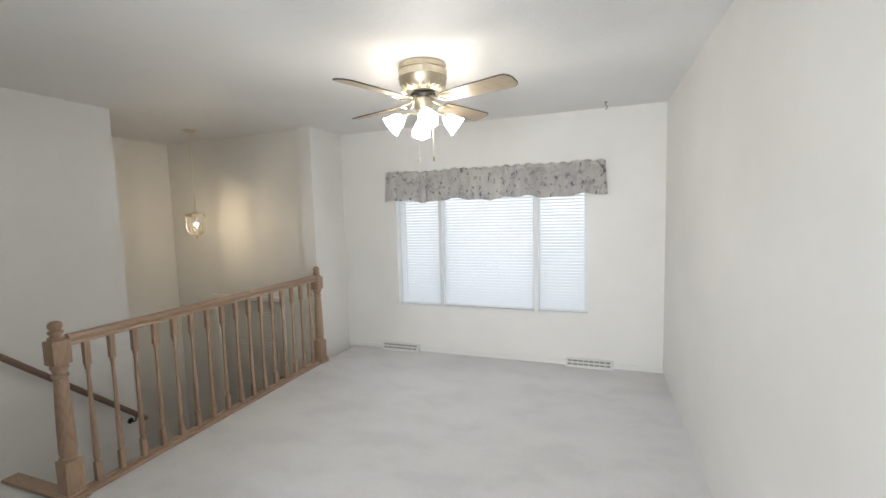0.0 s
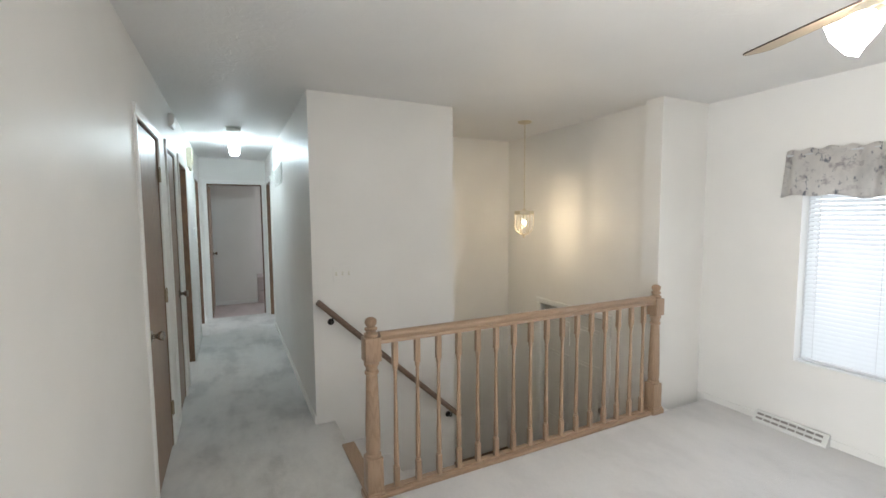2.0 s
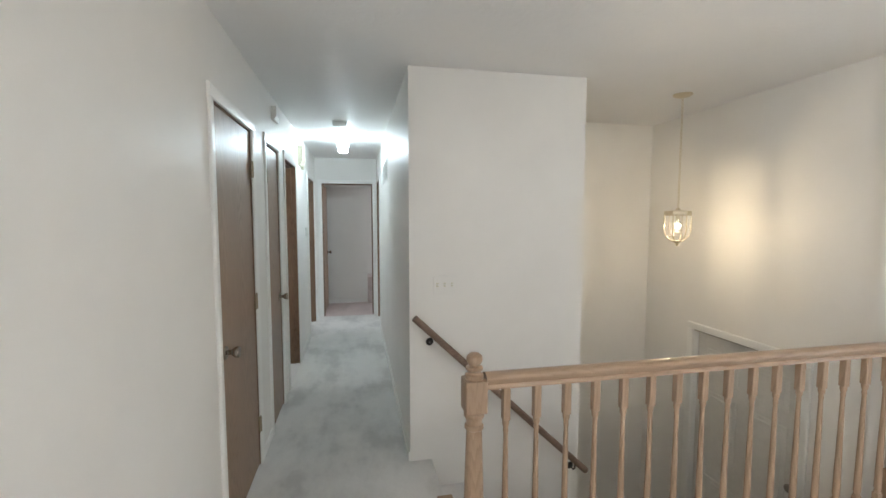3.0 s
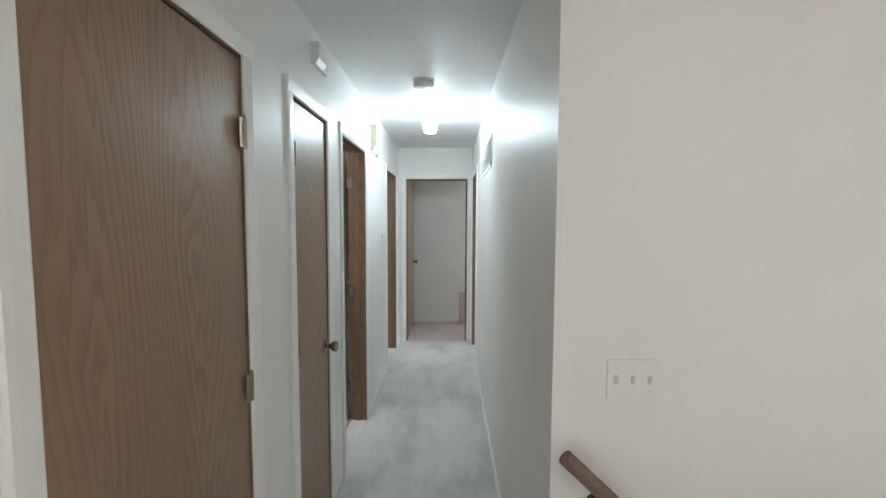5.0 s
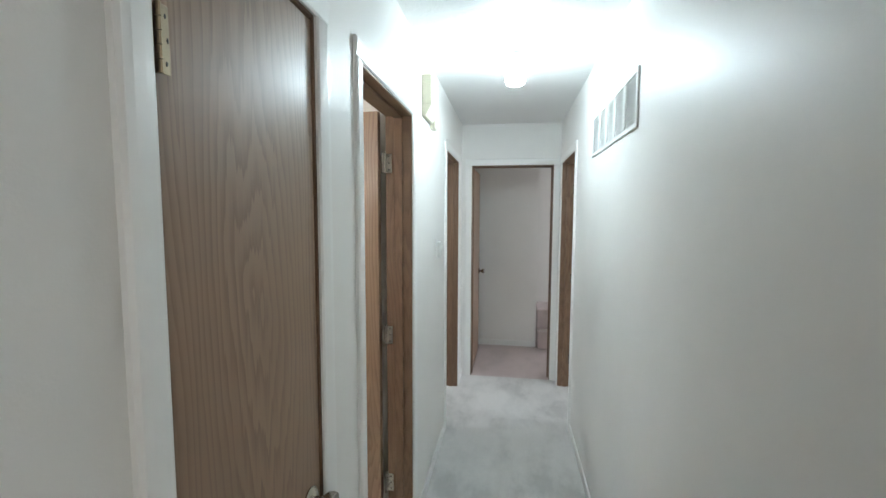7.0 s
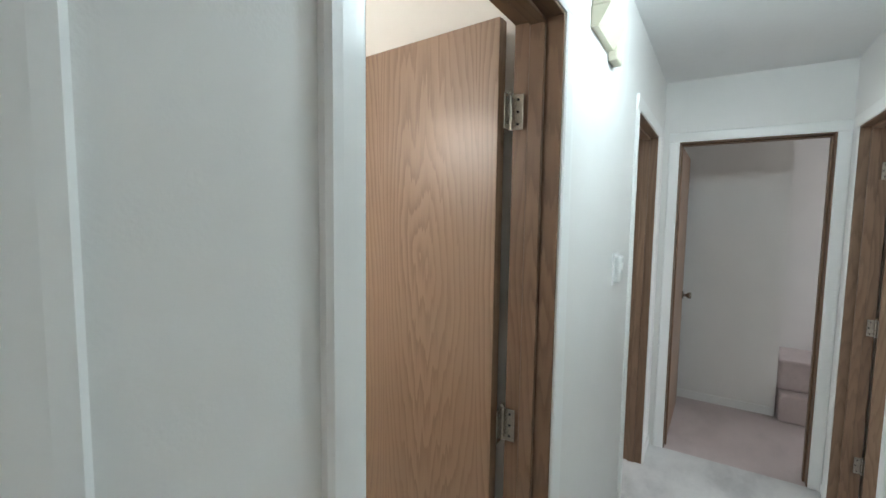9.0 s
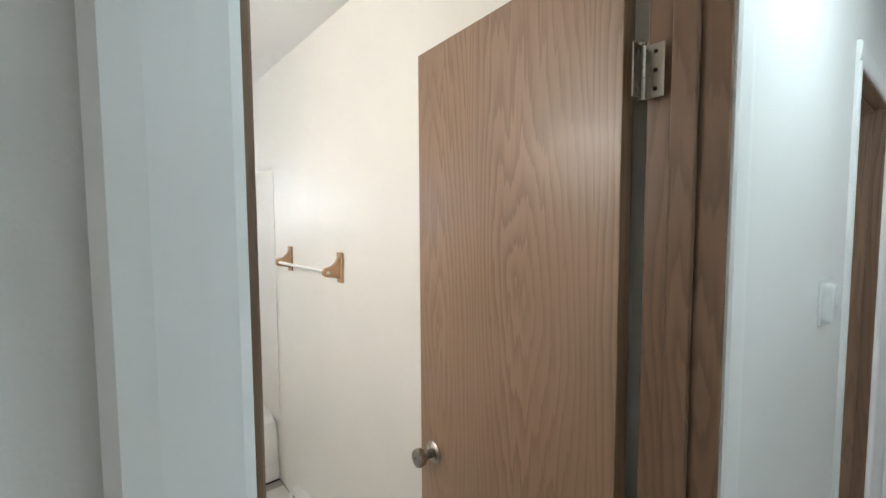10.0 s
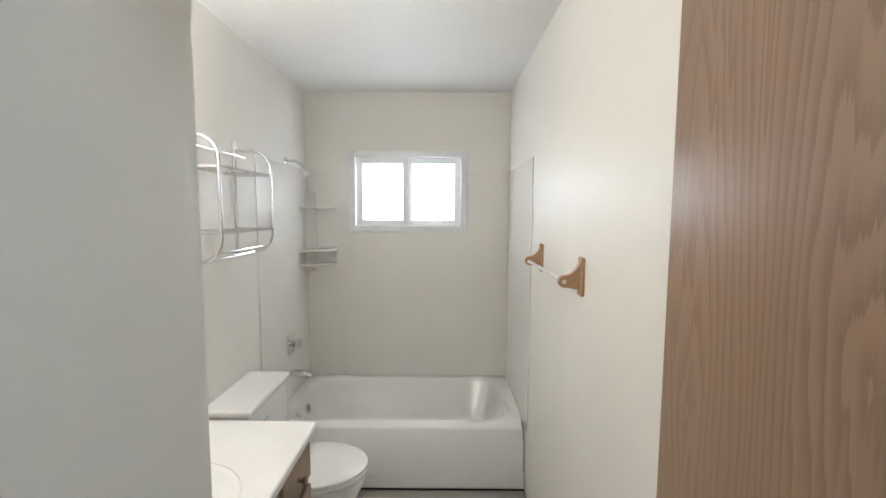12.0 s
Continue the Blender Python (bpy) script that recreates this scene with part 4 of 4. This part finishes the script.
bm = bmesh.new()
nseg = 40


def ring(cx, cy, hx, hy, z, p):
    vs = []
    for i in range(nseg):
        a = 2 * math.pi * i / nseg
        c, s = math.cos(a), math.sin(a)
        k = (abs(c) ** p + abs(s) ** p) ** (-1 / p)
        vs.append(bm.verts.new((cx + hx * c * k, cy + hy * s * k, z)))
    return vs


cx, cy, hx, hy = (BL + BR) / 2, (TY + BB) / 2, (BL - BR) / 2 - 0.002, (TY - BB) / 2
RIM = 0.372
rings = [ring(cx, cy, hx, hy, 0.10, 40), ring(cx, cy, hx, hy, RIM - 0.012, 40), ring(cx, cy, hx - 0.004, hy - 0.012, RIM, 30), ring(cx, cy - 0.005, hx - 0.075, hy - 0.085, RIM, 7), ring(cx, cy - 0.005, hx - 0.09, hy - 0.10, RIM - 0.02, 6), ring(cx - 0.02, cy, hx - 0.15, hy - 0.13, 0.13, 5), ring(cx - 0.02, cy, hx - 0.22, hy - 0.19, 0.085, 4)]
for a, b in zip(rings, rings[1:]):
    for i in range(nseg):
        bm.faces.new((a[i], a[(i + 1) % nseg], b[(i + 1) % nseg], b[i]))
bm.faces.new(rings[-1])
bm.faces.new(rings[0])
smooth(part("basin", bm, ENAMEL, tub), 50)
part("apron", B(BR + 0.003, BL - 0.003, TY - 0.03, TY - 0.014, 0.005, 0.30, 0.004), ENAMEL, tub)
part("toe_panel", B(BR + 0.003, BL - 0.003, TY - 0.014, TY - 0.005, 0.008, 0.098, 0.004), ENAMEL, tub)
part("floor_joint", B(BR + 0.003, BL - 0.003, TY - 0.016, TY - 0.003, 0.0, 0.009), BLACKGAP, tub)
part("overflow_plate", L([(0.034, 0), (0.034, 0.004), (0.02, 0.009), (0.0, 0.01)], 20, pose(BL - 0.115, -2.25, 0.30, 0, -80, 0)), CHROME, tub)
part("drain_lever", B(BL - 0.135, BL - 0.122, -2.257, -2.243, 0.285, 0.325, 0.003), CHROME, tub)

for q in ((BR + 0.0045, BW[0] - 0.042, BB + 0.001, BB + 0.005, 1.872), (BW[1] + 0.047, BL - 0.0065, BB + 0.001, BB + 0.005, 1.872), (BW[0] - 0.042, BW[1] + 0.047, BB + 0.001, BB + 0.005, BW[2] - 0.042), (BL - 0.006, BL - 0.001, BB + 0.0055, -1.845, 1.872), (BR + 0.001, BR + 0.004, BB + 0.0055, -1.845, 1.872)):
    tagged(part("tub_surround", B(*q[:4], RIM - 0.008, q[4], 0.001, 1), SURROUND), "glossy cream tub surround panel", "tub surround", "tub surround panels", "structure")

cad = thing("corner_caddy", Matrix(), "moulded cream corner shelf unit on the tub surround", "shelf")
bm = prism(bmesh.new(), [(BL - 0.010, BB + 0.010), (BL - 0.07, BB + 0.010), (BL - 0.06, BB + 0.022), (BL - 0.022, BB + 0.06), (BL - 0.010, BB + 0.07)], "z", 1.15, 1.72)
part("column", bm, SURROUND, cad)
for z in (1.60, 1.30, 1.205):
    out = [(BL - 0.011, BB + 0.011), (BL - 0.215, BB + 0.011)] + [(BL - 0.011 - 0.204 * math.cos(radians(t)), BB + 0.011 + 0.19 * math.sin(radians(t))) for t in range(10, 90, 10)] + [(BL - 0.011, BB + 0.201)]
    part("shelf", prism(bmesh.new(), out, "z", z, z + 0.012), SURROUND, cad)

sh = thing("shower_fittings", Matrix(), "chrome tub valve, spout and shower arm", "shower")
part("valve_plate", B(BL - 0.013, BL - 0.009, -2.33, -2.22, 0.66, 0.79, 0.002, 1), CHROME, sh)
smooth(part("valve_knob", L([(0.018, 0), (0.02, 0.02), (0.03, 0.03), (0.031, 0.055), (0.024, 0.062), (0.0, 0.063)], 14, pose(BL - 0.013, -2.275, 0.725, 0, -90, 0)), CHROME, sh), 30)
smooth(part("spout", T([(BL - 0.009, -2.26, 0.535), (BL - 0.06, -2.26, 0.535), (BL - 0.12, -2.26, 0.53), (BL - 0.14, -2.26, 0.518)], 0.022, 14), CHROME, sh), 50)
part("shower_flange", L([(0.026, 0), (0.024, 0.006), (0.012, 0.01), (0.0, 0.01)], 18, pose(BL - 0.001, -2.28, 1.895, 0, -90, 0)), CHROME, sh)
part("shower_arm", T([(BL, -2.28, 1.895), (BL - 0.06, -2.28, 1.895), (BL - 0.1, -2.28, 1.87), (BL - 0.12, -2.28, 1.84)], 0.0085, 10), CHROME, sh)
part("shower_head", L([(0.012, 0.02), (0.016, 0), (0.032, -0.03), (0.032, -0.036), (0.0, -0.037)], 18, pose(BL - 0.125, -2.28, 1.825, 0, 30, 0)), PLASTIC, sh)

# toilet
to = thing("toilet", Matrix(), "white toilet with a closed lid beside the bathtub", "toilet")
tyc = -1.47
part("tank", B(BL - 0.205, BL - 0.004, tyc - 0.215, tyc + 0.215, 0.37, 0.735, 0.02, 3), ENAMEL, to)
part("tank_lid", B(BL - 0.215, BL - 0.002, tyc - 0.225, tyc + 0.225, 0.735, 0.768, 0.012, 3), ENAMEL, to)
part("flush_lever", T([(BL - 0.2, tyc + 0.15, 0.68), (BL - 0.222, tyc + 0.15, 0.68), (BL - 0.225, tyc + 0.08, 0.675)], 0.006, 8), CHROME, to)


def egg(bm, levels, n=36):
    rs = []
    for xs, hx_, hy_, z in levels:
        rs.append([bm.verts.new((xs - hx_ * math.cos(2 * math.pi * i / n) * (1.12 if math.cos(2 * math.pi * i / n) > 0 else 0.88), tyc + hy_ * math.sin(2 * math.pi * i / n), z)) for i in range(n)])
    for a, b in zip(rs, rs[1:]):
        for i in range(n):
            bm.faces.new((a[i], a[(i + 1) % n], b[(i + 1) % n], b[i]))
    bm.faces.new(rs[0])
    bm.faces.new(rs[-1])
    return bm


xc = BL - 0.40
smooth(part("bowl", egg(bmesh.new(), [(xc + 0.04, 0.17, 0.11, 0.0), (xc + 0.04, 0.165, 0.10, 0.05), (xc + 0.04, 0.15, 0.095, 0.14), (xc + 0.01, 0.19, 0.145, 0.26), (xc, 0.215, 0.175, 0.35), (xc, 0.218, 0.18, 0.375), (xc, 0.2, 0.17, 0.38)]), ENAMEL, to), 50)
part("bowl_neck", B(BL - 0.24, BL - 0.10, tyc - 0.11, tyc + 0.11, 0.0, 0.372, 0.03, 3), ENAMEL, to)
smooth(part("seat", egg(bmesh.new(), [(xc, 0.215, 0.178, 0.381), (xc, 0.222, 0.185, 0.386), (xc, 0.222, 0.185, 0.394), (xc, 0.216, 0.18, 0.398)]), ENAMEL, to), 40)
smooth(part("lid", egg(bmesh.new(), [(xc, 0.214, 0.177, 0.401), (xc, 0.221, 0.184, 0.405), (xc, 0.221, 0.184, 0.414), (xc, 0.20, 0.165, 0.421), (xc, 0.1, 0.08, 0.424)]), ENAMEL, to), 50)

# vanity
VX, VY0, VY1 = -4.755, -1.07, -0.09
va = thing("vanity_cabinet", Matrix(), "oak bathroom vanity cabinet with a drawer and doors", "vanity")
part("body", B(VX + 0.035, BL, VY0 + 0.02, VY1, 0.0, 0.79), VANITY, va)
part("face_frame", B(VX + 0.02, VX + 0.036, VY0 + 0.018, VY1, 0.08, 0.79, 0.002, 1), VANITY, va)
ys = (VY0 + 0.035, VY0 + 0.295, VY0 + 0.335, VY0 + 0.86)
for a, b, zs in ((ys[0], ys[1], ((0.64, 0.765), (0.45, 0.61), (0.12, 0.42))), (ys[2], ys[3], ((0.64, 0.765), (0.12, 0.61)))):
    for zz in zs:
        d = part("drawer_front", B(VX + 0.004, VX + 0.02, a, b, *zz, 0.005, 2), VANITY, va)
        if zz[1] < 0.62 or a == ys[0]:
            part("pull_knob", L([(0.008, 0), (0.006, 0.012), (0.014, 0.02), (0.014, 0.026), (0.0, 0.029)], 14, pose(VX + 0.004, (a + b) / 2, (zz[0] + zz[1]) / 2, 0, -90, 0)), OLDBRASS, d)
vt = thing("bathroom_countertop", Matrix(), "white cultured marble vanity top with an integral basin", "countertop")
bm = bmesh.new()
box(bm, VX - 0.012, BL - 0.002, VY0, VY1, 0.79, 0.825, 0.01, 3)
part("slab", bm, CULTURED, vt)
bm = B(BL - 0.022, BL - 0.002, VY0, VY1, 0.825, 0.90, 0.005)
bc = ((VX + BL) / 2, -0.6)
lathe(bm, [(0.0, 0.826), (0.12, 0.8265), (0.185, 0.827), (0.198, 0.829), (0.205, 0.8262), (0.0, 0.8262)], 32, Matrix.Translation((bc[0], bc[1], 0)))
part("basin_rim", bm, CULTURED, vt)

# towel bar
tb = thing("towel_bar", Matrix(), "oak towel bar holders with a clear rod on the wall", "towel bar")
for y in (-0.995, -1.59):
    b = part("back_plate", B(BR, BR + 0.012, y - 0.022, y + 0.022, 1.305, 1.435, 0.003, 1), OAK, tb)
    prof = [(BR + 0.012, 1.325), (BR + 0.012, 1.42), (BR + 0.025, 1.395), (BR + 0.045, 1.378), (BR + 0.075, 1.372), (BR + 0.083, 1.36), (BR + 0.083, 1.345), (BR + 0.072, 1.335), (BR + 0.045, 1.332)]
    part("arm", prism(bmesh.new(), prof, "y", y - 0.011, y + 0.011), OAK, b)
part("rod", T([(BR + 0.066, -0.98, 1.354), (BR + 0.066, -1.59, 1.354)], 0.0075, 12), PLASTIC, tb)

# chrome wall rack
ra = thing("wall_rack", Matrix(), "chrome tube wall rack with two wire shelves", "shelf rack")
RD = 0.17
for y in (-1.14, -1.60):
    x = BL - 0.012
    pts = [(x, y, 1.86)] + [(x - RD + 0.09 - 0.09 * math.sin(radians(t)), y, 1.77 + 0.09 * math.cos(radians(t))) for t in range(0, 91, 15)] + [(x - RD + 0.09 - 0.09 * math.cos(radians(t)), y, 1.48 - 0.09 * math.sin(radians(t))) for t in range(0, 91, 15)] + [(x, y, 1.39)]
    smooth(part("side_loop", T(pts, 0.007, 10), CHROME, ra), 50)
    part("wall_post", T([(x, y, 1.37), (x, y, 1.90)], 0.008, 10), CHROME, ra)
for z in (1.745, 1.50):
    for d in np.linspace(0.01, RD, 7):
        part("shelf_wire", T([(BL - 0.012 - d, -1.14, z), (BL - 0.012 - d, -1.60, z)], 0.003 if d < RD - 0.01 else 0.0055, 6), CHROME, ra)
    for y in (-1.14, -1.60):
        part("shelf_end", T([(BL - 0.012, y, z), (BL - 0.012 - RD, y, z)], 0.005, 8), CHROME, ra)
part("rail_bar", T([(BL - 0.06, -1.14, 1.83), (BL - 0.06, -1.6, 1.83)], 0.004, 8), CHROME, ra)
part("towel_rail", T([(BL - RD + 0.02, -1.14, 1.42), (BL - RD + 0.02, -1.6, 1.42)], 0.0055, 8), CHROME, ra)
part("towel_rail", T([(BL - RD + 0.07, -1.14, 1.39), (BL - RD + 0.07, -1.6, 1.39)], 0.0055, 8), CHROME, ra)

bo = thing("wall_register", Matrix(), "white deflector register at the foot of the wall", "register")
part("cover", prism(bmesh.new(), [(-1.58, 0.0), (-1.60, 0.10), (-1.56, 0.13), (-1.30, 0.13), (-1.28, 0.0)], "x", BR, BR + 0.045), PLASTIC, bo)
part("grille", prism(bmesh.new(), [(-1.54, 0.015), (-1.54, 0.10), (-1.32, 0.10), (-1.32, 0.015)], "x", BR + 0.046, BR + 0.049), slot_shade, bo)

fb = solid("floor_bath", B(BR, BL, BB, S0, -0.15, -0.006), GROUT, "pale tiled bathroom floor", "floor")
tile_me = None
TS = 0.305
for i in range(5):
    for j in range(10):
        cx0, cy0 = BR + TS * (i + 0.5), S0 - 0.02 - TS * (j + 0.5)
        if cx0 > BL or cy0 < TY:
            continue
        if tile_me is None:
            t = part("tile", B(-TS / 2 + 0.003, TS / 2 - 0.003, -TS / 2 + 0.003, TS / 2 - 0.003, -0.006, 0.0, 0.0015, 1), TILE, fb)
            tile_me = t.data
        else:
            t = new("tile", tile_me)
            t.parent = fb
        t.location = (cx0, cy0, 0)
solid("threshold", B(D3[0] + 0.016, D3[1] - 0.016, S0, S1, -0.01, 0.004, 0.002), CARPET, "carpet edge in the bathroom doorway", "threshold")

# vanity light bar over the basin
vl = thing("vanity_light", Matrix.Translation((BL, -0.66, 1.98)), "lit globe-bulb vanity light bar above the basin", "vanity light")
part("bar", B(-0.03, 0, -0.30, 0.30, -0.055, 0.055, 0.004), CHROME, vl)
GLOBE = glow("lit_globe", (1.0, 0.97, 0.92), BATH_GLOW)
for y in (-0.22, -0.075, 0.075, 0.22):
    part("lamp_socket", L([(0.02, 0.03), (0.02, 0.045), (0.0, 0.045)], 14, pose(0, y, 0, 0, -90, 0)), CHROME, vl)
    smooth(part("bulb", L([(0.012, 0.044), (0.035, 0.06), (0.046, 0.085), (0.046, 0.1), (0.035, 0.125), (0.018, 0.137), (0.0, 0.14)], 18, pose(0, y, 0, 0, -90, 0)), GLOBE, vl, "lit globe bulb"), 60)
